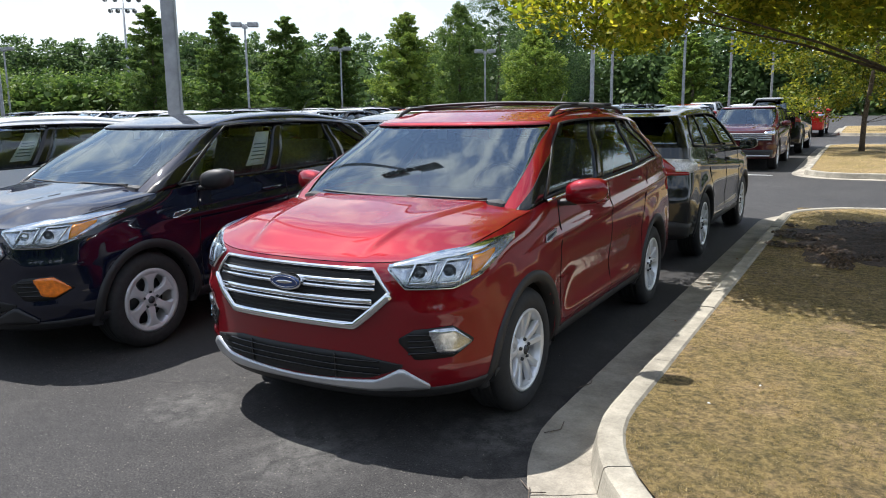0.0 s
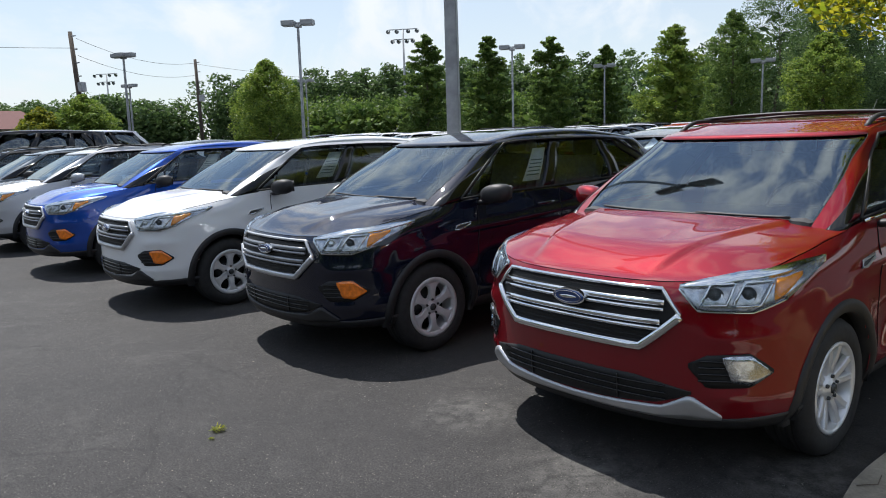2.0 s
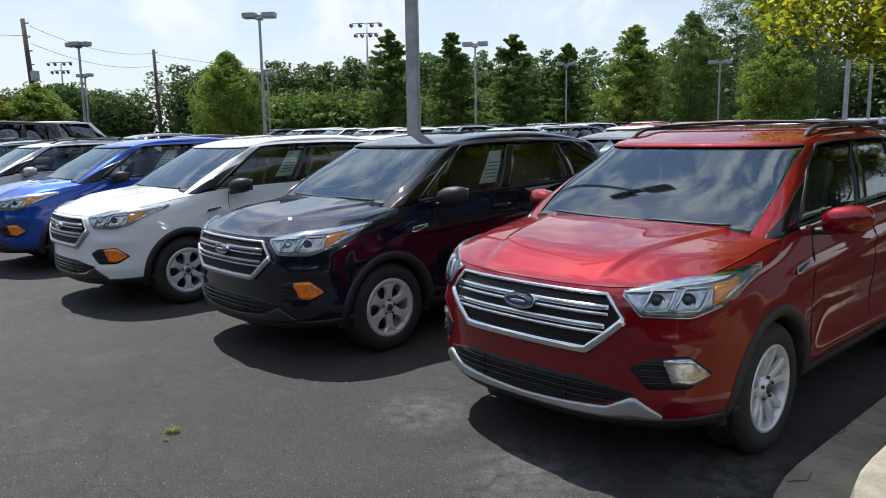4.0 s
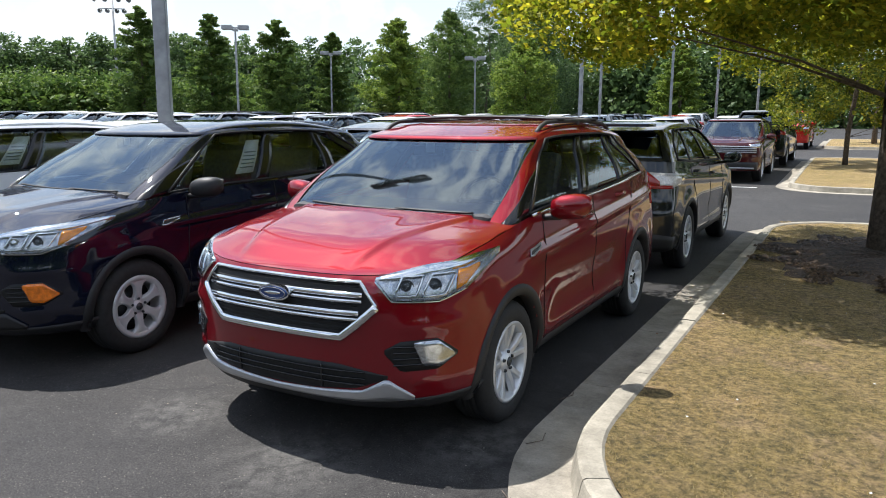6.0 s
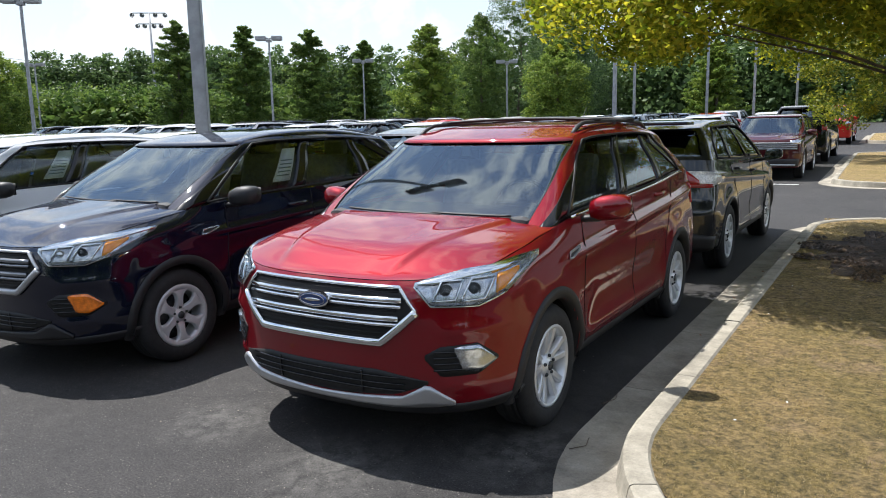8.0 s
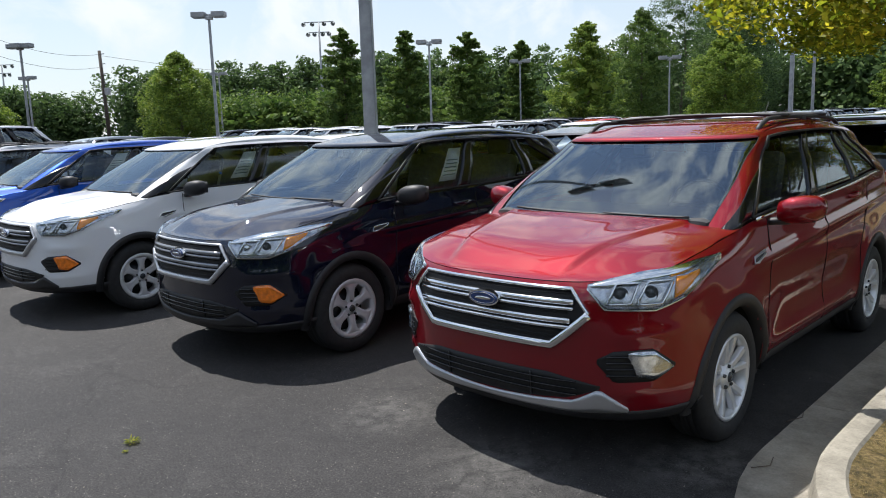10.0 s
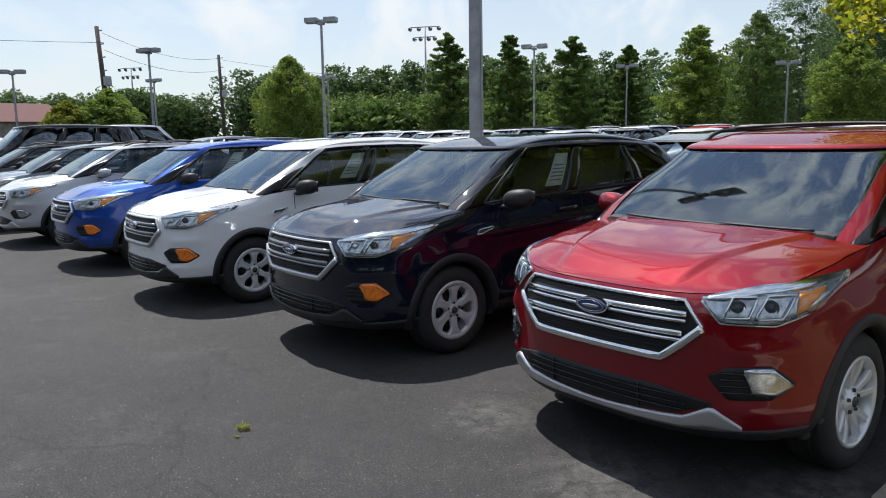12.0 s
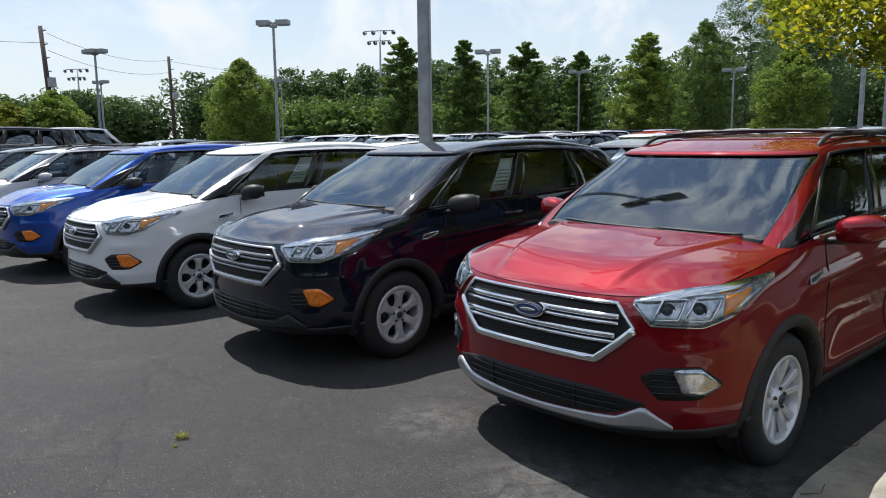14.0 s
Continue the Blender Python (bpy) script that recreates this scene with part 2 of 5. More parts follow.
M["leaf_near"] = leafy("leaf_yellow_green", (0.12, 0.18, 0.014), (0.30, 0.34, 0.026), (0.54, 0.49, 0.04), 0.68)
M["leaf_mid"] = leafy("leaf_maple", (0.06, 0.10, 0.015), (0.18, 0.22, 0.025), (0.40, 0.36, 0.035), 0.5)
M["leaf_back"] = leafy("leaf_green", (0.05, 0.10, 0.022), (0.115, 0.19, 0.042), (0.20, 0.28, 0.06), 0.45)
M["leaf_back_light"] = leafy("leaf_light_green", (0.08, 0.14, 0.024), (0.18, 0.27, 0.045), (0.30, 0.37, 0.07), 0.45)
M["leaf_wood"] = leafy("leaf_wood", (0.05, 0.09, 0.034), (0.095, 0.16, 0.055), (0.15, 0.23, 0.07), 0.4)
M["leaf_dead"] = leafy("leaf_dead", (0.10, 0.03, 0.012), (0.22, 0.07, 0.025), (0.30, 0.12, 0.04), 0.3)
PAINT = {
    "red": paint("paint_ruby", (0.19, 0.0020, 0.0075), 0.35, 0.5),
    "navy": paint("paint_navy", (0.0018, 0.0038, 0.015), 0.12, 0.5),
    "white": paint("paint_white", (0.74, 0.75, 0.77), 0.0, 0.5),
    "blue": paint("paint_blue", (0.006, 0.055, 0.32), 0.5, 0.4),
    "silver": paint("paint_silver", (0.52, 0.53, 0.55), 0.4, 0.42),
    "grey": paint("paint_grey", (0.016, 0.018, 0.022), 0.3, 0.45),
    "steel": paint("paint_steel", (0.12, 0.145, 0.17), 0.4, 0.42),
    "black": paint("paint_black", (0.004, 0.004, 0.005), 0.0, 0.5),
    "maroon": paint("paint_maroon", (0.055, 0.005, 0.007), 0.2, 0.4),
    "scarlet": paint("paint_scarlet", (0.50, 0.018, 0.010), 0.0, 0.45),
}


# ---- mesh helpers ----
def mesh_of(name, verts, faces, mat, smooth=True):
    me = bpy.data.meshes.new(name)
    me.from_pydata([tuple(map(float, v)) for v in verts], [], [tuple(int(i) for i in f) for f in faces])
    me.materials.append(mat)
    if smooth:
        me.shade_smooth()
    return me


def put(name, me, parent=None, label="", m=None):
    ob = new(name, me)
    if parent is not None:
        ob.parent = parent
    if m is not None:
        ob.matrix_basis = m
    if label:
        ob["label"] = label
    return ob


def part(name, bm, mat, parent=None, label="", smooth=False):
    me = bpy.data.meshes.new(name)
    bm.to_mesh(me)
    bm.free()
    me.materials.append(mat)
    if smooth:
        me.shade_smooth()
    return put(name, me, parent, label)


def grid_faces(rows, cols, flip=False, wrap=False):
    out = []
    for i in range(rows - 1):
        for j in range(cols if wrap else cols - 1):
            a, b = i * cols + j, i * cols + (j + 1) % cols
            f = (a, b, b + cols, a + cols)
            out.append(f[::-1] if flip else f)
    return out


def add_box(bm, c, size, bevel=0.0, m=None):
    r = bmesh.ops.create_cube(bm, size=1.0)
    vs = r["verts"]
    bmesh.ops.scale(bm, vec=size, verts=vs)
    if bevel:
        es = list({e for v in vs for e in v.link_edges})
        k = bmesh.ops.bevel(bm, geom=es, offset=bevel, segments=2, affect='EDGES', profile=0.6)
        vs = k["verts"] if len(k["verts"]) > 8 else vs
        vs = list({v for f in k["faces"] for v in f.verts} | {v for v in vs if v.is_valid})
    bmesh.ops.transform(bm, matrix=Matrix.Translation(c) @ (m or Matrix()), verts=[v for v in vs if v.is_valid])
    return bm


def box(c, size, bevel=0.0, m=None):
    return add_box(bmesh.new(), c, size, bevel, m)


def sweep(points, rx, rz=None, sides=8, closed=False, up=(0, 0, 1)):
    """A tube of elliptic section along points; rz is the radius along up."""
    rz = rz or rx
    p = [Vector(q) for q in points]
    n = len(p)
    vs, fs = [], []
    for i in range(n):
        a = p[(i - 1) % n] if closed or i else p[0]
        b = p[(i + 1) % n] if closed or i < n - 1 else p[-1]
        d = (b - a).normalized()
        s = d.cross(Vector(up))
        s = s.normalized() if s.length > 1e-5 else Vector((1, 0, 0))
        u = s.cross(d).normalized()
        k = rx[i] if isinstance(rx, (list, tuple)) else rx
        kz = rz[i] if isinstance(rz, (list, tuple)) else rz
        for j in range(sides):
            t = 2 * math.pi * j / sides
            vs.append(p[i] + s * (k * math.cos(t)) + u * (kz * math.sin(t)))
    m = n if closed else n - 1
    for i in range(m):
        for j in range(sides):
            k = (i + 1) % n
            fs.append((i * sides + j, i * sides + (j + 1) % sides, k * sides + (j + 1) % sides, k * sides + j))
    if not closed:
        fs.append(tuple(range(sides))[::-1])
        fs.append(tuple((n - 1) * sides + j for j in range(sides)))
    return vs, fs


def lathe(profile, steps=40, axis="x"):
    """Turns (radius, offset) pairs round the x axis."""
    vs, fs = [], []
    n = len(profile)
    for i in range(steps):
        t = 2 * math.pi * i / steps
        for r, o in profile:
            vs.append((o, r * math.cos(t), r * math.sin(t)))
    for i in range(steps):
        k = (i + 1) % steps
        for j in range(n - 1):
            fs.append((i * n + j, i * n + j + 1, k * n + j + 1, k * n + j))
    return vs, fs


def curve(pairs):
    """A smooth curve through pairs."""
    xs = np.array([a for a, _ in pairs], float)
    ys = np.array([b for _, b in pairs], float)
    d = np.diff(ys) / np.diff(xs)
    m = np.zeros(len(xs))
    for i in range(1, len(xs) - 1):
        m[i] = 0 if d[i - 1] * d[i] <= 0 else 2 * d[i - 1] * d[i] / (d[i - 1] + d[i])
    m[0], m[-1] = d[0], d[-1]

    def f(x):
        x = np.clip(np.asarray(x, float), xs[0], xs[-1])
        i = np.clip(np.searchsorted(xs, x) - 1, 0, len(xs) - 2)
        h = xs[i + 1] - xs[i]
        t = (x - xs[i]) / h
        return ((1 + 2 * t) * (1 - t) ** 2 * ys[i] + t * (1 - t) ** 2 * h * m[i]
                + t * t * (3 - 2 * t) * ys[i + 1] + t * t * (t - 1) * h * m[i + 1])
    return f


def smooth01(x):
    x = np.clip(x, 0, 1)
    return x * x * (3 - 2 * x)


def terrain(x, y):
    """The lot rises slightly away from the first row."""
    r = np.hypot(np.asarray(x, float) - 2.4, np.asarray(y, float) + 2.8)
    return 0.017 * np.maximum(0, r - 14) * smooth01((r - 14) / 14)


# ---- vehicle bodies ----
SIDE_PANES = ((1.045, 1.37), (1.40, 1.70), (1.725, 1.93))
SCREEN_S, PANE_LOW, PANE_HIGH = 0.80, 0.07, 0.93


class Form:
    """The shape of a car body: a lower shell round the plan outline, and a glasshouse on it. The nose is at y = 0."""

    def __init__(self, length=4.52, wheels=(0.90, 3.59), radius=0.345, arch=0.395, nose=(), width=(), belt=(), tail=(),
                 house_w=(), screen=(), back=(), roof=(), crown=0.065, hood_crown=0.07, cowl=0.92, Lc=0.62, n=2.6,
                 Lr=0.42, m=3.2, gLc=0.20, gn=2.6, gLr=0.28, bottom=0.27):
        self.length, self.wheels, self.radius, self.arch = length, wheels, radius, arch
        self.nose, self.width, self.belt, self.tail = curve(nose), curve(width), curve(belt), curve(tail)
        self.house_w, self.screen, self.back, self.roof = curve(house_w), curve(screen), curve(back), curve(roof)
        self.crown, self.hood_crown, self.cowl = crown, hood_crown, cowl
        self.Lc, self.n, self.Lr, self.m, self.gLc, self.gn, self.gLr, self.bottom = Lc, n, Lr, m, gLc, gn, gLr, bottom

    def outline(self, s, W, yf, yr, Lc, n, Lr, m):
        a = np.abs(s)
        t1 = np.clip(a, 0, 1) * math.pi / 2
        t3 = np.clip(a - 2, 0, 1) * math.pi / 2
        sn, cs = np.sin(t1) ** (2 / n), np.maximum(np.cos(t1), 0) ** (2 / n)
        s3, c3 = np.sin(t3) ** (2 / m), np.maximum(np.cos(t3), 0) ** (2 / m)
        y_side = yf + Lc + np.clip(a - 1, 0, 1) * (yr - Lr - yf - Lc)
        x = np.where(a <= 1, W * sn, np.where(a <= 2, W, W * c3))
        y = np.where(a <= 1, yf + Lc * (1 - cs), np.where(a <= 2, y_side, yr - Lr * (1 - s3)))
        return x, y

    def swell(self, y, z):
        """Wheel flares, the shoulder crease and the scooped lower doors."""
        out = 0.0
        for w in self.wheels:
            r = np.hypot(y - w, (z - self.radius) * 0.95)
            out = out + 0.016 * np.exp(-((r - self.arch - 0.02) / 0.09) ** 2)
        mid = smooth01((y - 1.25) / 0.4) * smooth01((self.wheels[1] - 0.35 - y) / 0.4)
        crease = 0.90 + 0.055 * (y - 1.0)
        out = out + 0.018 * np.exp(-((z - crease) / 0.032) ** 2) * smooth01((y - 0.9) / 0.5)
        out = out - 0.022 * mid * np.exp(-((z - 0.60) / 0.13) ** 2)
        out = out + 0.016 * mid * np.exp(-((z - 0.42) / 0.05) ** 2)
        return out

    def shell(self, s, z, side=1):
        s, z = np.broadcast_arrays(np.asarray(s, float), np.asarray(z, float))
        x, y = self.outline(s, self.width(z), self.nose(z), self.tail(z), self.Lc, self.n, self.Lr, self.m)
        a = np.abs(s)
        k = smooth01((a - 0.75) / 0.25) * smooth01((2.3 - a) / 0.3)
        taper = 1 - 0.022 * smooth01((y - self.length + 1.2) / 1.1) - 0.008 * smooth01((1.0 - y) / 0.9)
        f = smooth01((a - 0.40) / 0.15) * smooth01((1.0 - a) / 0.2)
        y = y - f * (0.016 * np.exp(-((z - 0.70) / 0.035) ** 2) - 0.014 * np.exp(-((z - 0.56) / 0.075) ** 2) + 0.010 * np.exp(-((z - 0.43) / 0.03) ** 2))
        x = x * taper + self.swell(y, z) * k
        roll = np.clip((z - self.belt(y) + 0.10) / 0.10, 0, 1) ** 2
        x = x - 0.040 * roll * smooth01((1.25 - y) / 0.45) * smooth01((a - 0.6) / 0.3)
        return np.stack([x * np.where(s < 0, -1, 1) * side, y, z + 0 * x], -1)

    def side_x(self, y, z):
        """The half width at a place on the side, by search along the outline."""
        lo, hi = np.full(np.shape(y), 0.3), np.full(np.shape(y), 2.85)
        for _ in range(22):
            mid = (lo + hi) / 2
            less = self.shell(mid, z)[..., 1] < y
            lo, hi = np.where(less, mid, lo), np.where(less, hi, mid)
        return self.shell(mid, z)[..., 0]

    def s_at_x(self, x, z):
        lo, hi = 0.0, 1.0
        for _ in range(30):
            mid = (lo + hi) / 2
            if self.shell(mid, z)[0] < x:
                lo = mid
            else:
                hi = mid
        return mid

    def top(self, s):
        """The height of the shell's upper edge."""
        z = np.full(np.shape(s), 1.0)
        for _ in range(8):
            z = self.belt(self.shell(s, z)[..., 1])
        return z

    def house(self, s, w, side=1):
        s, w = np.broadcast_arrays(np.asarray(s, float), np.asarray(w, float))
        a, corner = np.abs(s), 0.56 + 0.36 * np.clip(w, 0, 1)
        bent = np.where(a < SCREEN_S, a / SCREEN_S * corner, corner + (a - SCREEN_S) / (1 - SCREEN_S) * (1 - corner))
        s = np.where(a < 1, np.sign(s) * bent, s)
        x, y = self.outline(s, self.house_w(w), self.screen(w), self.back(w), self.gLc, self.gn, self.gLr, 2.8)
        x = x * (1 - 0.05 * smooth01((y - 0.62 * self.length) / (0.38 * self.length)))
        b = self.belt(y) - 0.012
        z = b + w * (self.roof(y) - b)
        return np.stack([x * np.where(s < 0, -1, 1) * side, y, z], -1)


def spans(*stops):
    """Even steps between stops: (value, steps to the next), ..., (last, 0)."""
    out = []
    for (a, k), (b, _) in zip(stops, stops[1:]):
        out += [a + (b - a) * i / k for i in range(k)]
    return np.array(out + [stops[-1][0]])


def patch(surface, low, high, cols, rows, off, side=1, fold=0.012):
    """A sheet on a surface between two lines of (s, z), stood off by off, its border folded inwards."""
    low, high = np.array(low, float), np.array(high, float)
    s = np.linspace(low[0, 0], low[-1, 0], cols)
    s = np.concatenate([[s[0]], s, [s[-1]]])
    v = np.concatenate([[0], np.linspace(0, 1, rows), [1]])
    a = np.interp(s, low[:, 0], low[:, 1])
    b = np.interp(s, high[:, 0], high[:, 1])
    S = np.tile(s, (len(v), 1))
    Z = a + v[:, None] * (b - a)
    p = surface(S, Z, side)
    e = 1e-3
    n = np.cross(surface(S + e, Z, side) - surface(S - e, Z, side), surface(S, Z + e, side) - surface(S, Z - e, side))
    n = n / np.maximum(np.linalg.norm(n, axis=-1, keepdims=True), 1e-9) * side
    k = np.full(S.shape, off)
    k[0] = k[-1] = off - fold
    k[:, 0] = k[:, -1] = off - fold
    p = p + n * k[..., None]
    return p.reshape(-1, 3), grid_faces(len(v), len(s), flip=side < 0)


def line_on(surface, pts, off, side=1, per=8):
    """Points along a line of (s, z) stops, stood off a surface."""
    pts = np.array(pts, float)
    s = np.concatenate([np.linspace(a, b, per, endpoint=False) for a, b in zip(pts[:-1, 0], pts[1:, 0])] + [pts[-1:, 0]])
    z = np.concatenate([np.linspace(a, b, per, endpoint=False) for a, b in zip(pts[:-1, 1], pts[1:, 1])] + [pts[-1:, 1]])
    e = 1e-3
    p = surface(s, z, side)
    n = np.cross(surface(s + e, z, side) - surface(s - e, z, side), surface(s, z + e, side) - surface(s, z - e, side))
    n = n / np.maximum(np.linalg.norm(n, axis=-1, keepdims=True), 1e-9) * side
    return p + n * off


def shell_mesh(F, mat, fine=1.0):
    k = lambda c: max(2, int(c * fine))
    s = spans((0, k(34)), (1, k(70)), (2, k(20)), (3, 0))
    s = np.concatenate([-s[:0:-1], s])
    v = np.linspace(0, 1, k(40))
    zt = F.top(s)
    Z = F.bottom + v[:, None] * (zt - F.bottom)[None]
    p = F.shell(np.tile(s, (len(v), 1)), Z)
    # a rolled lower edge
    under = p[0].copy()
    under[:, 0] *= 0.80
    under[:, 1] = under[:, 1] * 0.94 + 0.03 * F.length
    p = np.concatenate([under[None], p])
    q = p.reshape(-1, 3)
    fs = []
    for f in grid_faces(len(v) + 1, len(s)):
        c = q[list(f)].mean(0)
        if abs(c[0]) > 0.5 and any(math.hypot(c[1] - w, c[2] - F.radius) < F.arch for w in F.wheels):
            continue
        fs.append(f)
    return mesh_of("body", q, fs, mat)


def cap_mesh(name, front, rear, edge, height, mat, cols, rows):
    """A crowned sheet between a front and a rear line (functions of a in -1..1)."""
    a = np.linspace(-1, 1, cols)
    b = np.linspace(0, 1, rows)
    f, r = front(a), rear(a)
    A, B = np.meshgrid(a, b)
    x0, y0 = f[:, 0], f[:, 1]
    x1, y1 = r[:, 0], r[:, 1]
    y = y0 + B * (y1 - y0)
    x = edge(np.tile(a, (rows, 1)), B, y, x0 + B * (x1 - x0))
    z = height(A, B, y, x)
    return mesh_of(name, np.stack([x, y, z], -1).reshape(-1, 3), grid_faces(rows, cols), mat)


def hood_mesh(F, mat, fine=1.0):
    cols, rows = max(9, int(121 * fine)), max(6, int(36 * fine))
    s_edge = 0.86

    def front(a):
        q = np.sign(a) * np.abs(a) ** 0.85 * s_edge + 1e-6
        return F.shell(q, F.top(q))

    def rear(a):
        yr = F.cowl + 0.16 * np.abs(a) ** 2.2
        return np.stack([a * F.side_x(yr, F.belt(yr)), yr, 0 * a], -1)

    def edge(A, B, y, x):
        # the side edge follows the top of the shell
        ye = np.abs(y)
        xe = F.side_x(ye, F.belt(ye)) * 0.997
        lim = np.minimum(np.abs(x), xe)
        return np.sign(A) * lim

    def height(A, B, y, x):
        ax = np.abs(A)
        rise = smooth01(B * 2.6) ** 0.8
        base = F.belt(y)
        front_z = F.belt(y)
        dome = F.hood_crown * (1 - ax ** 2.3) * rise
        crease = 0.34 + 0.27 * B
        ridge = 0.014 * smooth01((crease + 0.02 - np.abs(x)) / 0.028) * smooth01(B * 5)
        ridge = ridge - 0.010 * smooth01((crease - np.abs(x)) / 0.30) * smooth01(B * 3)
        return front_z + dome + ridge + 0.004

    return cap_mesh("hood", front, rear, edge, height, mat, cols, rows)


def roof_mesh(F, mat, fine=1.0):
    cols, rows = max(7, int(27 * fine)), max(5, int(22 * fine))

    def front(a):
        return F.house(np.sign(a) * np.abs(a) ** 0.8 + 1e-6, 1.0)

    def rear(a):
        return F.house(np.where(a < 0, -1, 1) * (3 - np.abs(a) ** 0.8), 1.0)

    def edge(A, B, y, x):
        ye = np.clip(y, F.screen(1.0) + F.gLc, F.back(1.0) - F.gLr)
        w = F.house_w(1.0) * (1 - 0.05 * smooth01((ye - 0.62 * F.length) / (0.38 * F.length)))
        f = np.sin(np.pi * np.clip(B, 0, 1)) ** 0.5
        return np.sign(A) * np.maximum(np.abs(x), np.abs(A) * w * f)

    def height(A, B, y, x):
        return F.roof(y) + F.crown * (1 - np.abs(A) ** 2.6) * np.sin(np.pi * np.clip(B, 0, 1)) ** 0.75

    return cap_mesh("roof", front, rear, edge, height, mat, cols, rows)


def house_mesh(F, mat, fine=1.0):
    """Pillars and roof edge: the glasshouse with its openings left out."""
    k = lambda c: max(1, int(c * fine))
    (a0, a1), (b0, b1), (c0, c1) = SIDE_PANES
    s = spans((0, k(16)), (SCREEN_S, k(6)), (a0, k(14)), (c1, k(3)), (2.0, k(5)), (2.30, k(10)), (3.0, 0))
    s = np.concatenate([-s[:0:-1], s])
    w = spans((0, 1), (PANE_LOW, k(12)), (PANE_HIGH, k(3)), (1.0, 0))
    p = F.house(np.tile(s, (len(w), 1)), np.tile(w[:, None], (1, len(s)))).reshape(-1, 3)
    fs = []
    n = len(s)
    for i in range(len(w) - 1):
        for j in range(n - 1):
            sc, wc = abs(s[j] + s[j + 1]) / 2, (w[i] + w[i + 1]) / 2
            if sc < SCREEN_S:
                continue
            if a0 < sc < c1 and PANE_LOW < wc < PANE_HIGH:
                continue
            if sc > 2.30 and 0.12 < wc < 0.93:
                continue
            f = (i * n + j, i * n + j + 1, (i + 1) * n + j + 1, (i + 1) * n + j)
            fs.append(f)
    return mesh_of("roof_pillar", p, fs, mat)


def wheel_meshes(F, style, width=0.235, steps=56):
    """Tyre, rim and spokes; the outer face looks along +x, the middle is at the origin."""
    R, h = F.radius, width / 2
    rr = R * 0.655
    tyre = [(rr, -h * 0.9), (rr + 0.02, -h), (R - 0.05, -h * 1.06), (R - 0.016, -h * 0.9), (R, -h * 0.66)]
    for g in (-0.36, -0.08, 0.08, 0.36) if steps > 30 else ():
        tyre += [(R, h * g - 0.007), (R - 0.008, h * g - 0.004), (R - 0.008, h * g + 0.004), (R, h * g + 0.007)]
    tyre += [(R, h * 0.66), (R - 0.016, h * 0.9), (R - 0.05, h * 1.06), (R - 0.09, h * 1.03), (rr + 0.02, h), (rr, h * 0.9)]
    out = {"tyre": mesh_of("tyre", *lathe(tyre, steps), M["rubber"])}
    mat = M["cover"] if style == "cover" else M["alloy"]
    rim = [(rr + 0.004, h * 0.86), (rr + 0.006, h * 0.97), (rr - 0.008, h * 1.0), (rr - 0.02, h * 0.86), (rr - 0.026, h * 0.3), (rr - 0.03, -h * 0.8)]
    if style == "cover":
        rim = [(rr + 0.004, h * 0.86), (rr + 0.006, h * 0.97), (rr - 0.012, h * 1.0), (rr * 0.90, h * 0.95), (rr * 0.84, h * 0.92), (rr * 0.83, h * 0.70), (rr * 0.83, -h * 0.1)]
    out["rim"] = mesh_of("rim", *lathe(rim, steps - 8), mat)
    out["brake"] = mesh_of("brake", *lathe([(0.0, h * 0.25), (rr * 0.62, h * 0.25), (rr * 0.62, -h * 0.1), (rr - 0.03, -h * 0.12), (rr - 0.03, -h * 0.5)], 24), M["lamp_dark"])
    def spoke(stations):
        """One spoke along +y: (radius, width, lift, shift) stations."""
        cross = ((-1.0, -0.030), (-0.90, -0.006), (-0.72, 0.0), (-0.30, -0.004), (0.30, -0.004), (0.72, 0.0), (0.90, -0.006), (1.0, -0.030))
        vs, fs = [], []
        k = len(cross)
        for r, w, x, shift in stations:
            vs += [(x + dx, r, w * t / 2 + shift) for t, dx in cross]
        for i in range(len(stations) - 1):
            fs += [(i * k + j, i * k + j + 1, i * k + k + j + 1, i * k + k + j) for j in range(k - 1)]
        return mesh_of("spoke", vs, fs, mat)

    if style == "cover":
        me = spoke([(rr * a, rr * w, h * x, 0) for a, w, x in ((0.22, 0.32, 0.80), (0.33, 0.31, 0.86), (0.42, 0.27, 0.90), (0.52, 0.26, 0.93), (0.62, 0.29, 0.95), (0.70, 0.37, 0.96), (0.76, 0.50, 0.96), (0.81, 0.70, 0.955), (0.87, 0.95, 0.94))])
        out["spoke"] = [(me, math.pi / 6 + i * math.pi / 3) for i in range(6)]
    else:
        out["spoke"] = []
        for d in (-1, 1):
            me = spoke(((rr * 0.20, rr * 0.20, h * 0.66, 0), (rr * 0.6, rr * 0.17, h * 0.84, d * rr * 0.06), (rr * 0.985, rr * 0.19, h * 0.93, d * rr * 0.13)))
            out["spoke"] += [(me, math.pi / 2 + i * 2 * math.pi / 5 + d * 0.13) for i in range(5)]
    out["wheel_centre"] = mesh_of("wheel_centre", *lathe([(0.0, h * 0.8), (rr * 0.3, h * 0.76), (rr * 0.6, h * 0.66), (rr * 0.9, h * 0.82), (rr * 0.97, h * 0.86)], 24), mat)
    out["hub"] = mesh_of("hub", *lathe([(0.0, h * 0.86), (rr * 0.14, h * 0.85), (rr * 0.17, h * 0.78), (rr * 0.30, h * 0.76), (rr * 0.33, h * 0.5)], 24), mat)
    out["hub_cap"] = mesh_of("hub_cap", *lathe([(0.0, h * 0.93), (rr * 0.11, h * 0.92), (rr * 0.125, h * 0.84)], 20), M["lamp_dark"])
    vs, fs = lathe([(0.0, h * 0.88), (0.009, h * 0.87), (0.012, h * 0.70)], 6)
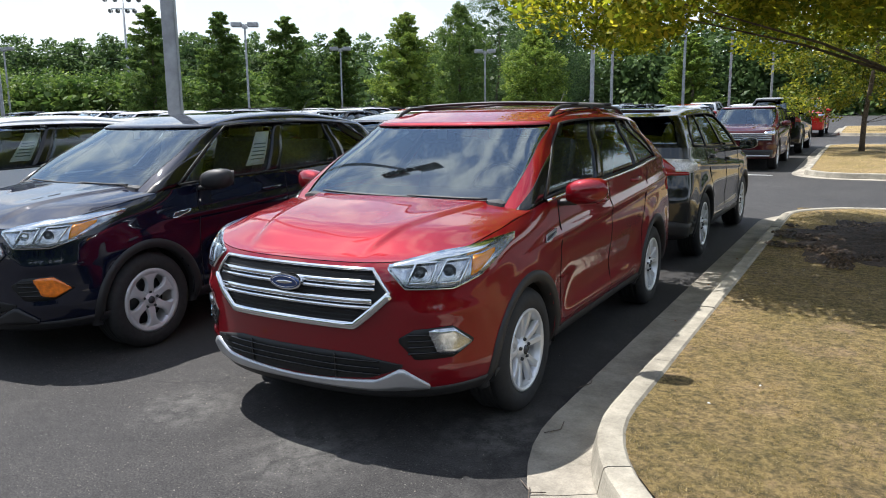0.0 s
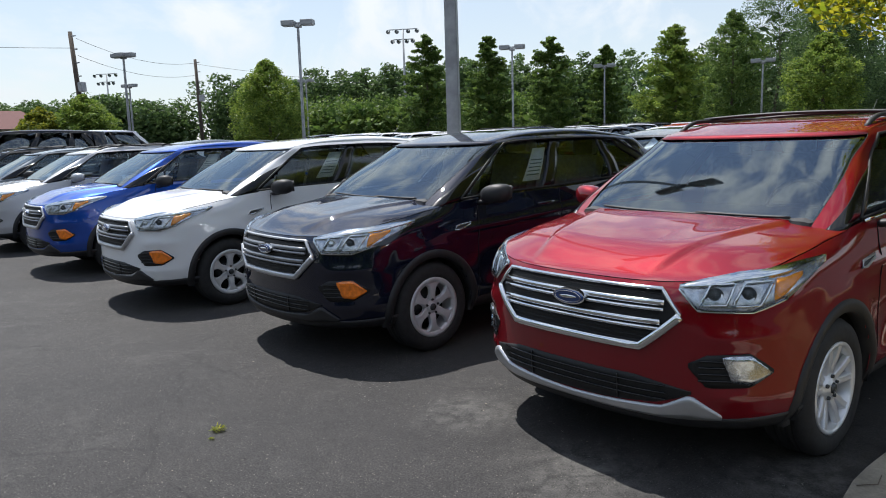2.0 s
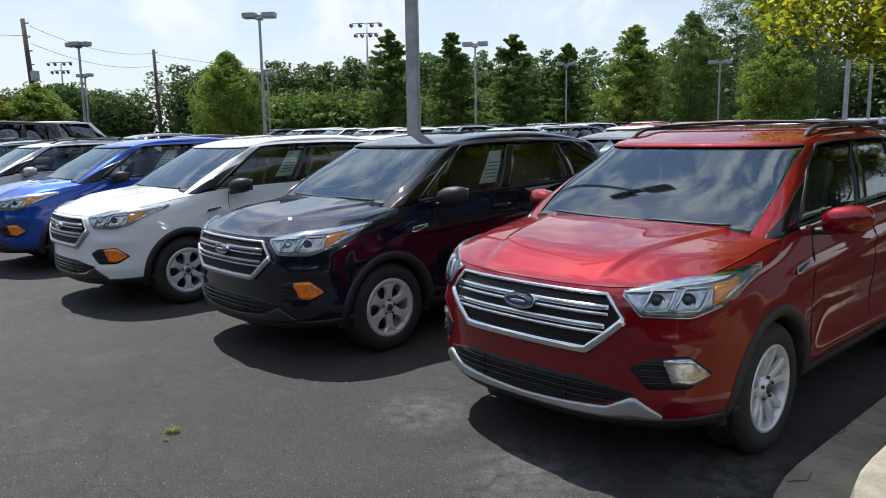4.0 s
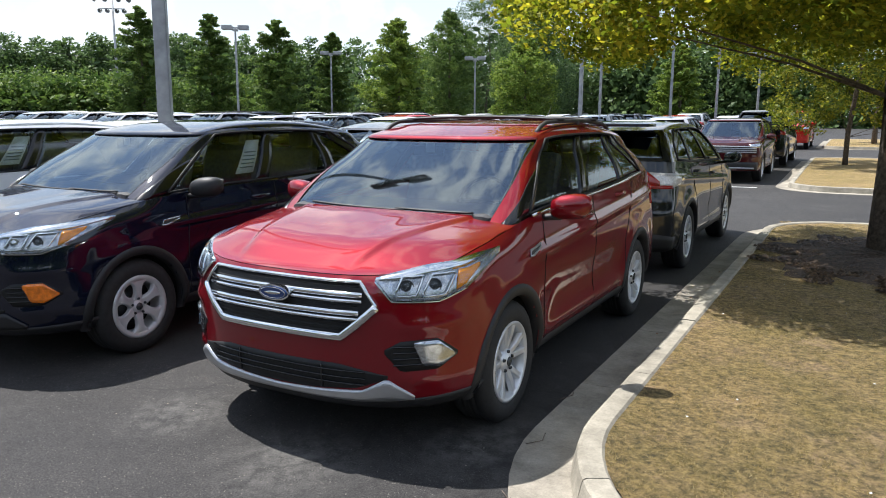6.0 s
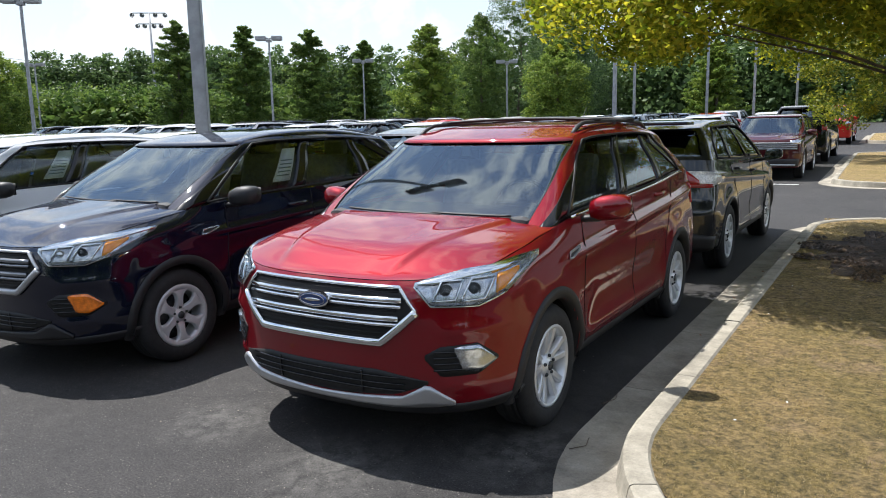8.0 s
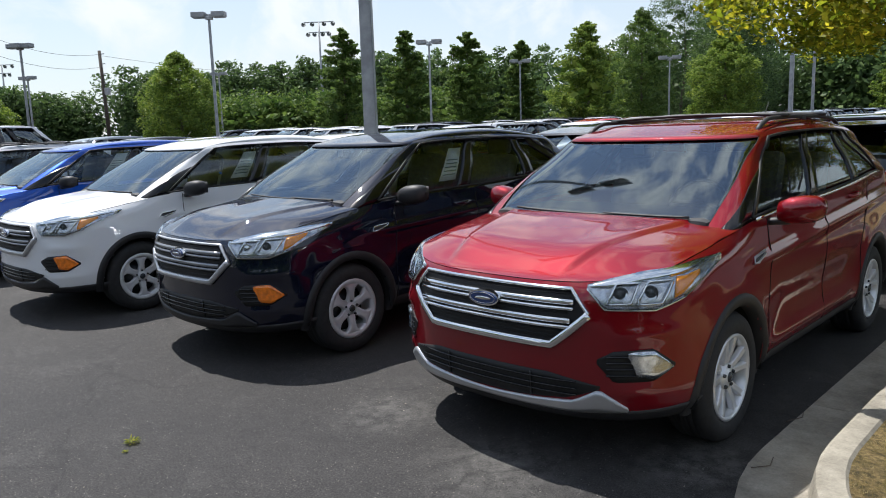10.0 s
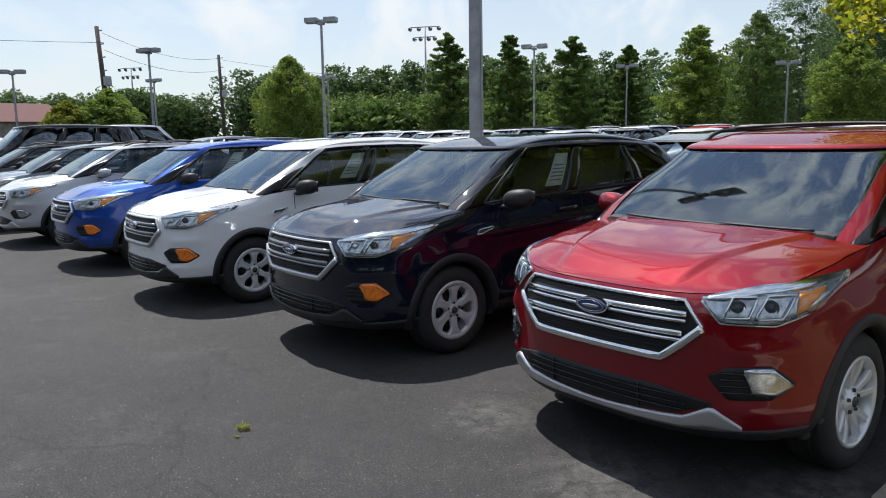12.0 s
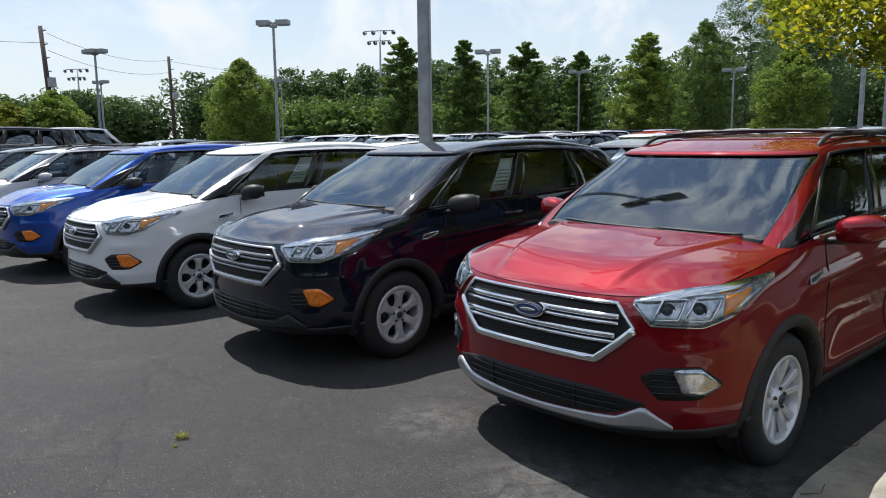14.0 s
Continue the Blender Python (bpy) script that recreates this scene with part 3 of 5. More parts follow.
    out["wheel_nut"] = mesh_of("wheel_nut", vs, fs, M["lamp_dark"], False)
    return out


def add_wheels(F, car, meshes, full=True):
    for i, y in enumerate(F.wheels):
        for side in (1, -1):
            x = float(F.side_x(np.array(y), np.array(F.radius + F.arch * 0.98))) - 0.135
            tyre = meshes["tyre"]
            w = put("wheel", meshes["rim"], car, "", pose(side * x, y, F.radius, 0, 0, 0 if side > 0 else 180))
            put("tyre", tyre, w, "black rubber tyre")
            for me, t in meshes["spoke"] if full else ():
                put("spoke", me, w, "", pose(0, 0, 0, math.degrees(t)))
            for key in ("hub", "hub_cap", "brake") if full else ("wheel_centre",):
                put(key, meshes[key], w)
            for k in range(5 if full else 0):
                t = k * 2 * math.pi / 5 + 0.3
                put("wheel_nut", meshes["wheel_nut"], w, "", pose(0, math.cos(t) * F.radius * 0.165, math.sin(t) * F.radius * 0.165))


def liner_mesh(F, y, side):
    """The dark tub of one wheel opening."""
    n = 20
    t = np.pi * np.arange(n + 1) / n
    rim = F.side_x(y + np.cos(t) * F.arch, np.maximum(F.radius + np.sin(t) * F.arch, 0.3)) - 0.004
    yy, zz = y + np.cos(t) * F.arch * 1.01, F.radius - 0.06 + np.sin(t) * (F.arch + 0.07)
    vs = np.stack([np.stack([side * np.minimum(rim, 0.93), yy, zz], -1), np.stack([0 * t + side * 0.45, yy, zz], -1)], 1).reshape(-1, 3)
    vs = np.concatenate([vs, [(side * 0.45, y, F.radius)]])
    fs = [(2 * k, 2 * k + 1, 2 * k + 3, 2 * k + 2) for k in range(n)] + [(2 * k + 1, 2 * k + 3, 2 * n + 2) for k in range(n)]
    return mesh_of("wheel_liner", vs, fs, M["well"], smooth=False)


def arch_mesh(F, y, side, wide=0.05):
    """The plastic lip round a wheel opening."""
    n = 36
    t = math.radians(-16) + math.radians(212) * np.arange(n + 1)[:, None] / n
    r = np.array([F.arch - 0.012, F.arch - 0.012, F.arch + wide * 0.5, F.arch + wide, F.arch + wide + 0.004])
    o = np.array([-0.06, 0.006, 0.012, 0.008, -0.01])
    yy, zz = y + np.cos(t) * r, np.maximum(F.radius + np.sin(t) * r, F.bottom - 0.02)
    x = F.side_x(yy, np.maximum(zz, F.bottom)) + o
    return mesh_of("arch_lip", np.stack([side * x, yy, zz], -1).reshape(-1, 3), grid_faces(n + 1, 5, flip=side > 0), M["plastic"])


def interior(F, car, light_trim=False):
    """Dark cabin: tub, dash, seats, wheel, mirror."""
    y0, y1 = F.cowl + 0.10, F.length - 0.35
    zb = float(F.belt(1.5))
    part("cabin_floor", box((0, (y0 + y1) / 2, zb - 0.36), (1.44, y1 - y0, 0.5), 0.05), M["dash"], car)
    bm = box((0, y0 + 0.26, zb - 0.07), (1.46, 0.62, 0.17), 0.06)
    add_box(bm, (0.0, y0 + 0.50, zb - 0.10), (0.30, 0.16, 0.22), 0.04)
    part("dashboard", bm, M["dash"], car, smooth=False)
    for sx in (-0.37, 0.37):
        lean = Matrix.Rotation(math.radians(-16), 4, 'X')
        bm = box((sx, y0 + 1.30, zb + 0.02), (0.50, 0.14, 0.62), 0.055, lean)
        add_box(bm, (sx, y0 + 1.02, zb - 0.22), (0.50, 0.52, 0.16), 0.05)
        seat = part("front_seat", bm, M["cloth"], car)
        part("headrest", box((sx, y0 + 1.41, zb + 0.42), (0.27, 0.10, 0.19), 0.045, lean), M["cloth"], seat)
    bm = box((0, y0 + 2.2, zb + 0.0), (1.28, 0.14, 0.58), 0.05, Matrix.Rotation(math.radians(-18), 4, 'X'))
    seat = part("rear_bench", bm, M["cloth"], car)
    for sx in (-0.4, 0.4):
        part("headrest", box((sx, y0 + 2.32, zb + 0.36), (0.26, 0.09, 0.16), 0.04), M["cloth"], seat)
    c = Vector((0.37 if F.wheel_right else -0.37, y0 + 0.60, zb + 0.0))
    tilt = Matrix.Rotation(math.radians(-24), 3, 'X')
    ring = [c + tilt @ Vector((0.185 * math.cos(2 * math.pi * i / 32), 0, 0.185 * math.sin(2 * math.pi * i / 32))) for i in range(32)]
    vs, fs = sweep(ring, 0.014, closed=True, up=(0, 1, 0.4))
    wheel = put("steering_wheel", mesh_of("steering_wheel", vs, fs, M["plastic"]), car)
    bm = bmesh.new()
    add_box(bm, c, (0.34, 0.03, 0.05), 0.01, Matrix.Rotation(math.radians(-24), 4, 'X'))
    add_box(bm, c + Vector((0, 0.0, -0.06)), (0.13, 0.05, 0.15), 0.02, Matrix.Rotation(math.radians(-24), 4, 'X'))
    part("steering_hub", bm, M["plastic"], wheel)
    top = F.house(0.0, 0.86)
    bm = box((-0.06, top[1] + 0.08, top[2] - 0.03), (0.25, 0.035, 0.075), 0.02)
    rv = part("rear_view_mirror", bm, M["plastic"], car)
    part("mirror_tag", box((-0.03, top[1] + 0.05, top[2] - 0.01), (0.07, 0.003, 0.06)), M["paper"], rv, "white paper tag")
    return y0, zb


def mirror(F, car, side, skin, x=0.88, y=1.44, z=1.165):
    n = 18
    vs, rings = [], []
    prof = [(0.0, 0.02), (0.02, 0.7), (0.07, 0.95), (0.14, 1.0), (0.20, 0.9), (0.235, 0.6), (0.245, 0.05)]
    for d, k in prof:
        for j in range(n):
            t = 2 * math.pi * j / n
            c, s = math.cos(t), math.sin(t)
            yy = math.copysign(abs(c) ** 0.8, c) * 0.085 * k
            zz = math.copysign(abs(s) ** 0.8, s) * 0.078 * k
            back = 0.04 * d / 0.245
            vs.append((side * (x + 0.03 + d), y + yy + back, z + zz + d * 0.10))
    fs = grid_faces(len(prof), n, flip=side > 0, wrap=True)
    mi = put("door_mirror", mesh_of("door_mirror", vs, fs, skin), car)
    vs2, fs2 = sweep([(side * (x - 0.05), y - 0.0, z - 0.07), (side * (x + 0.02), y, z - 0.055), (side * (x + 0.10), y, z - 0.05)], 0.035, 0.022)
    put("mirror_arm", mesh_of("mirror_arm", vs2, fs2, M["plastic"]), mi)
    gl = [(side * (x + 0.055), y + 0.088, z - 0.05), (side * (x + 0.24), y + 0.112, z - 0.035), (side * (x + 0.24), y + 0.112, z + 0.075), (side * (x + 0.06), y + 0.088, z + 0.065)]
    put("mirror_glass", mesh_of("mirror_glass", gl, [(0, 1, 2, 3)], M["chrome"], False), mi)


def glazing(F, car, front_tint="side_glass", rear_tint="side_glass", fine=1.0):
    k = lambda c: max(3, int(c * fine))
    ws = put("windscreen", mesh_of("windscreen", *patch(F.house, [(-SCREEN_S - 0.01, 0.0), (SCREEN_S + 0.01, 0.0)], [(-SCREEN_S - 0.01, 1.0), (SCREEN_S + 0.01, 1.0)], k(31), k(12), -0.003, fold=0.003), M["screen"]), car)
    for side in (1, -1):
        for i, (a, b) in enumerate(SIDE_PANES):
            top = PANE_HIGH
            lo = [(a - 0.006, PANE_LOW - 0.01), (b + 0.006, PANE_LOW - 0.01 + (0.05 if i == 2 else 0))]
            hi = [(a - 0.006, top + 0.01), (b + 0.006, top + 0.01 - (0.30 if i == 2 else 0))]
            put("side_window", mesh_of("side_window", *patch(F.house, lo, hi, k(10), k(8), -0.006, side, 0.003), M[front_tint if i == 0 else rear_tint]), car)
        for a, b in ((SIDE_PANES[0][1], SIDE_PANES[1][0]), (SIDE_PANES[1][1], SIDE_PANES[2][0])):
            put("door_pillar", mesh_of("door_pillar", *patch(F.house, [(a - 0.012, PANE_LOW - 0.01), (b + 0.012, PANE_LOW - 0.01)], [(a - 0.012, PANE_HIGH + 0.01), (b + 0.012, PANE_HIGH + 0.01)], 4, k(8), 0.002, side, 0.01), M["gloss_black"]), car)
        a, b = SIDE_PANES[2][1] - 0.03, SIDE_PANES[2][1]
        put("quarter_trim", mesh_of("quarter_trim", *patch(F.house, [(a - 0.09, PANE_HIGH - 0.12), (b, PANE_LOW)], [(a - 0.09, PANE_HIGH + 0.01), (b, PANE_HIGH + 0.01)], k(8), k(6), 0.001, side, 0.008), M["gloss_black"]), car)
        loop = [(SIDE_PANES[0][0], PANE_LOW), (SIDE_PANES[0][0], PANE_HIGH), (SIDE_PANES[2][1] - 0.08, PANE_HIGH), (SIDE_PANES[2][1], PANE_HIGH - 0.3), (SIDE_PANES[2][1], PANE_LOW), (SIDE_PANES[0][0], PANE_LOW)]
        vs, fs = sweep(line_on(F.house, loop, 0.002, side, k(9)), 0.009, sides=6)
        put("window_seal", mesh_of("window_seal", vs, fs, M["mesh_black"]), car)
        sail = patch(F.house, [(0.86, 0.035), (1.06, 0.035)], [(0.86, 0.05), (0.95, 0.28), (1.06, 0.66)], k(9), k(7), 0.004, side, 0.008)
        put("mirror_sail", mesh_of("mirror_sail", *sail, M["gloss_black"]), car)
    # painted lip over the windscreen, running back on to the roof
    hs = np.linspace(-SCREEN_S - 0.06, SCREEN_S + 0.06, k(31))
    edge, low_edge = F.house(hs, 1.0), F.house(hs, 0.955)
    mid = 1 - np.abs(hs / (SCREEN_S + 0.06)) ** 2.6
    rows = [low_edge + (0, -0.002, 0.0), low_edge + (0, -0.004, 0.004), edge + (0, -0.003, 0.003)]
    rows += [edge + np.stack([0 * hs, 0 * hs + 0.10, 0.002 + 0.016 * mid], -1)]
    put("roof_lip", mesh_of("roof_lip", np.concatenate(rows), grid_faces(4, len(hs)), F.skin), car)
    put("rear_window", mesh_of("rear_window", *patch(F.house, [(2.29, 0.11), (2.999, 0.11)], [(2.29, 0.94), (2.999, 0.94)], k(10), k(6), -0.004, 1, 0.003), M["dark_glass"]), car)
    put("rear_window", mesh_of("rear_window", *patch(F.house, [(2.29, 0.11), (2.999, 0.11)], [(2.29, 0.94), (2.999, 0.94)], k(10), k(6), -0.004, -1, 0.003), M["dark_glass"]), car)
    vs, fs = sweep(line_on(F.house, [(-SCREEN_S, 0.02), (-SCREEN_S, 0.995), (SCREEN_S, 0.995), (SCREEN_S, 0.02)], 0.0, 1, k(16)), 0.002, sides=6)
    put("windscreen_seal", mesh_of("windscreen_seal", vs, fs, M["plastic"]), car)


def seams(F, car):
    """Shut lines: thin dark grooves along door and bumper edges."""
    w0, w1 = F.wheels
    for side in (1, -1):
        lines = []
        for ya, yb in ((w0 + 0.47, w0 + 0.50), (w0 + 1.48, w0 + 1.50), (w1 - 0.42, w1 - 0.10)):
            zt = float(F.belt(ya))
            zz = np.linspace(0.36, zt - 0.005, 14)
            yy = np.interp(zz, [0.36, 0.75, zt], [ya, ya, yb])
            lines.append(np.stack([side * (F.side_x(yy, zz) + 0.0005), yy, zz], -1))
        yy = np.linspace(w0 + 0.47, w1 - 0.42, 20)
        zz = np.full(20, 0.36)
        lines.append(np.stack([side * (F.side_x(yy, zz) + 0.0005), yy, zz], -1))
        for ln in lines:
            put("shut_line", mesh_of("shut_line", *sweep(ln, 0.0035, sides=5), M["well"]), car)
        yy = np.linspace(w0 + 0.40, w1 - 0.40, 24)
        vs = []
        for z, o in ((F.bottom - 0.02, -0.05), (F.bottom + 0.005, 0.004), (F.bottom + 0.07, 0.010), (F.bottom + 0.085, 0.0)):
            vs.append(np.stack([side * (F.side_x(yy, np.full(24, max(z, F.bottom))) + o), yy, np.full(24, z)], -1))
        put("sill_cladding", mesh_of("sill_cladding", np.concatenate(vs), grid_faces(4, 24, flip=side < 0), M["plastic"]), car)
        for y in (w0 + 1.30, w1 - 0.52):
            z = 1.045 + (0.075 if y > 2.5 else 0)
            xx = float(F.side_x(np.array(y), np.array(z)))
            vs, fs = sweep([(side * (xx - 0.005), y - 0.11, z), (side * (xx + 0.022), y - 0.09, z), (side * (xx + 0.030), y, z + 0.003), (side * (xx + 0.022), y + 0.09, z + 0.006), (side * (xx - 0.005), y + 0.11, z + 0.006)], 0.010, 0.016)
            put("door_handle", mesh_of("door_handle", vs, fs, F.skin), car)


def roof_rails(F, car, mat, bars=False):
    w1 = 1.0
    for side in (1, -1):
        s = np.linspace(1.02, 1.96, 26)
        p = F.house(s, 1.0, side)
        t = np.linspace(0, 1, 26)
        lift = 0.062 * np.minimum(1, np.minimum(t, 1 - t) * 9) ** 0.6
        p[:, 2] += lift + 0.0
        p[:, 0] -= side * 0.048
        rail = put("roof_rail", mesh_of("roof_rail", *sweep(p, 0.017, 0.014), mat), car)
        for k in (0, 12, 25):
            put("rail_foot", mesh_of("rail_foot", *sweep([p[k] + (0, 0, 0.0), p[k] - (0, 0, 0.07)], 0.024, 0.03), mat), rail)
    if bars:
        for s in (1.25, 1.66):
            a = F.house(s, 1.0, 1)
            x = np.linspace(-a[0], a[0], 15)
            pts = [(xx, a[1], a[2] + 0.075 + 0.02 * (1 - (xx / a[0]) ** 2)) for xx in x]
            put("cross_bar", mesh_of("cross_bar", *sweep(pts, 0.034, 0.012), mat), car)


def bars_front(F, lines, off, rx, rz, mat, name, car, side=1):
    pts = line_on(F.shell, lines, off, side, 10)
    return put(name, mesh_of(name, *sweep(pts, rx, rz), mat), car)


COMPACT = dict(
    nose=((0.20, 0.16), (0.26, 0.06), (0.34, 0.015), (0.45, 0.0), (0.72, 0.0), (0.82, 0.012), (0.90, 0.035), (0.96, 0.08), (1.05, 0.17), (1.3, 0.2)),
    width=((0.20, 0.80), (0.28, 0.855), (0.36, 0.895), (0.5, 0.912), (0.7, 0.915), (0.85, 0.912), (0.95, 0.900), (1.05, 0.885), (1.15, 0.868), (1.28, 0.845)),
    belt=((0.0, 0.925), (0.10, 0.935), (0.3, 0.975), (0.6, 1.03), (0.9, 1.075), (1.2, 1.12), (1.6, 1.145), (2.4, 1.165), (3.2, 1.20), (3.8, 1.235), (4.6, 1.25)),
    tail=((0.2, 4.44), (0.4, 4.52), (0.65, 4.52), (0.9, 4.47), (1.1, 4.43), (1.3, 4.40)),
    house_w=((0.0, 0.862), (0.25, 0.815), (0.5, 0.762), (0.75, 0.70), (0.92, 0.682), (1.0, 0.652)),
    screen=((0.0, 0.86), (0.5, 1.25), (1.0, 1.68)),
    back=((0.0, 4.42), (0.4, 4.32), (0.8, 4.12), (1.0, 4.02)),
    roof=((0.5, 1.56), (1.6, 1.575), (2.2, 1.62), (2.9, 1.63), (3.6, 1.60), (4.1, 1.55), (4.5, 1.52)),
)


def compact_suv(name, color, trim, label, fine=1.0):
    """The compact crossover of the front row. trim: 'lux' (chrome, alloys, rails) or 'base' (steel covers, amber lamps)."""
    lux = trim == "lux"
    F = Form(**COMPACT)
    F.nose_top, F.wheel_right, F.skin = 0.93, True, PAINT[color]
    car = tagged(new(name), label, "car", "cars in the front row")
    skin = PAINT[color]
    put("body", shell_mesh(F, skin, fine), car, "")
    put("hood", hood_mesh(F, skin, fine), car)
    put("roof", roof_mesh(F, skin, fine), car)
    put("roof_pillar", house_mesh(F, skin, fine), car)
    for y in F.wheels:
        for side in (1, -1):
            put("wheel_liner", liner_mesh(F, y, side), car)
            put("arch_lip", arch_mesh(F, y, side), car)
    glazing(F, car)
    seams(F, car)
    y0, zb = interior(F, car)
    add_wheels(F, car, wheel_meshes(F, "alloy" if lux else "cover"))
    part("underbody", box((0, 2.3, 0.36), (1.5, 3.9, 0.24), 0.05), M["well"], car)
    S = lambda x, z: float(F.s_at_x(abs(x), z)) * (1 if x >= 0 else -1)

    # grille
    tl, tip, bl = (0.465, 0.905), (0.555, 0.795), (0.385, 0.642)
    sx = [S(-tip[0], tip[1]), S(-tl[0], tl[1]), S(-bl[0], bl[1]), S(bl[0], bl[1]), S(tl[0], tl[1]), S(tip[0], tip[1])]
    sx = sorted(sx)
    low = [(sx[0], 0.79), (S(-bl[0], bl[1]), bl[1]), (S(bl[0], bl[1]), bl[1]), (sx[-1], 0.79)]
    high = [(sx[0], 0.80), (S(-tl[0], tl[1]), tl[1]), (S(tl[0], tl[1]), tl[1]), (sx[-1], 0.80)]
    gr = put("grille", mesh_of("grille", *patch(F.shell, low, high, 41, 9, 0.004), M["mesh_black"]), car, "black mesh radiator grille")
    frame_mat = M["chrome"] if lux else M["satin"]
    ring = [(S(-tip[0], tip[1]), tip[1]), (S(-tl[0], tl[1]), tl[1]), (S(tl[0], tl[1]), tl[1]), (S(tip[0], tip[1]), tip[1])]
    put("grille_frame", mesh_of("grille_frame", *sweep(line_on(F.shell, ring, 0.012, 1, 12), 0.013, 0.010), frame_mat), gr)
    ring = [(S(-tip[0], tip[1]), tip[1]), (S(-bl[0], bl[1]), bl[1]), (S(bl[0], bl[1]), bl[1]), (S(tip[0], tip[1]), tip[1])]
    put("grille_frame", mesh_of("grille_frame", *sweep(line_on(F.shell, ring, 0.014, 1, 12), 0.018, 0.023), frame_mat), gr)
    bar_mat = M["chrome"] if lux else M["grey_bar"]
    for z, x in ((0.835, 0.485), (0.750, 0.475)):
        for dz, r in ((0.012, 0.0155), (-0.017, 0.010)):
            bars_front(F, [(S(-x, z), z + dz), (S(x, z), z + dz)], 0.014, 0.014, r, bar_mat, "grille_bar", gr)
    for z in np.arange(0.665, 0.90, 0.022):
        x = 0.43 if z < 0.70 else 0.46
        bars_front(F, [(S(-x, z), z), (S(x, z), z)], 0.006, 0.004, 0.004, M["mesh_black"], "grille_slat", gr)
    # badge: a plain blue oval with a pale script-like bar
    n = 28
    c = np.array([0.008, -0.012, 0.828])
    for nm, a, b, d, mat in (("badge", 0.098, 0.040, 0.020, "chrome"), ("badge_field", 0.088, 0.033, 0.026, "badge")):
        vs = [(c[0], c[1] - d, c[2])]
        for rr, dd in ((1.0, d), (1.02, d - 0.03)):
            vs += [(c[0] + a * rr * math.cos(2 * math.pi * i / n), c[1] - dd, c[2] + b * rr * math.sin(2 * math.pi * i / n)) for i in range(n)]
        fs = [(0, 1 + i, 1 + (i + 1) % n) for i in range(n)] + [(1 + i, 1 + n + i, 1 + n + (i + 1) % n, 1 + (i + 1) % n) for i in range(n)]
        put(nm, mesh_of(nm, vs, fs, M[mat], False), gr)
    ring = [(c[0] + 0.079 * math.cos(2 * math.pi * i / n), c[1] - 0.027, c[2] + 0.027 * math.sin(2 * math.pi * i / n)) for i in range(n)]
    put("badge_line", mesh_of("badge_line", *sweep(ring, 0.0016, sides=5, closed=True, up=(0, 1, 0)), M["chrome"]), gr)
    put("badge_mark", mesh_of("badge_mark", *sweep([(c[0] + 0.052 * k, c[1] - 0.0275, c[2] + 0.002 * k) for k in (-1, -0.6, 0, 0.6, 1)], 0.003, [0.003, 0.008, 0.010, 0.008, 0.003]), M["chrome"]), gr)

    # lower intake and skid
    low = [(S(-0.60, 0.40), 0.44), (S(-0.53, 0.385), 0.385), (S(-0.15, 0.36), 0.355), (S(0.15, 0.36), 0.355), (S(0.45, 0.385), 0.382), (S(0.60, 0.40), 0.44)]
    high = [(S(-0.60, 0.45), 0.455), (S(-0.36, 0.5), 0.50), (S(0.36, 0.5), 0.50), (S(0.60, 0.45), 0.455)]
    lg = put("lower_grille", mesh_of("lower_grille", *patch(F.shell, low, high, 31, 6, 0.004), M["mesh_black"]), car)
    for z in (0.405, 0.435, 0.468):
        bars_front(F, [(S(-0.50, z), z), (S(0.50, z), z)], 0.008, 0.007, 0.004, M["gloss_black"], "intake_slat", lg)
    for x in (-0.27, 0.27):
        bars_front(F, [(S(x, 0.37), 0.37), (S(x, 0.49), 0.49)], 0.008, 0.005, 0.005, M["gloss_black"], "intake_slat", lg)
    low = [(S(-0.70, 0.33), 0.345), (S(-0.45, 0.3), 0.318), (S(0.45, 0.3), 0.318), (S(0.70, 0.33), 0.335)]
    high = [(S(-0.70, 0.33), 0.36), (S(-0.60, 0.45), 0.44), (S(-0.48, 0.38), 0.372), (S(0, 0.35), 0.345), (S(0.48, 0.38), 0.372), (S(0.60, 0.45), 0.44), (S(0.70, 0.33), 0.348)]
    put("skid_plate", mesh_of("skid_plate", *patch(F.shell, low, high, 45, 5, 0.016, fold=0.025), M["satin"] if lux else M["plastic"]), car)
    low = [(-1.0, 0.27), (1.0, 0.27)]
    high = [(-1.0, 0.345), (S(-0.72, 0.32), 0.33), (0, 0.318), (S(0.72, 0.32), 0.33), (1.0, 0.345)]
    put("front_valance", mesh_of("front_valance", *patch(F.shell, low, high, 45, 4, 0.005), M["plastic"]), car)

    for side in (1, -1):
        # fog lamp pocket
        P = lambda x, z: (S(x, z), z)
        low = [P(0.592, 0.565), P(0.66, 0.477), P(0.80, 0.483), P(0.856, 0.545)]
        high = [P(0.592, 0.585), P(0.66, 0.627), P(0.80, 0.638), P(0.856, 0.56)]
        pk = put("fog_pocket", mesh_of("fog_pocket", *patch(F.shell, low, high, 17, 6, 0.004, side), M["mesh_black"]), car)
        for z in (0.51, 0.54, 0.57, 0.60):
            bars_front(F, [P(0.63, z), P(0.75, z)], 0.007, 0.005, 0.005, M["gloss_black"], "fog_slat", pk, side)
        low = [P(0.712, 0.600), P(0.742, 0.505), P(0.80, 0.497), P(0.847, 0.548)]
        high = [P(0.712, 0.620), P(0.742, 0.628), P(0.80, 0.630), P(0.847, 0.556)]
        put("fog_lamp", mesh_of("fog_lamp", *patch(F.shell, low, high, 13, 6, 0.015, side, 0.02), M["reflector"] if lux else M["amber_fog"]), pk, "clear fog lamp" if lux else "orange fog lamp reflector")
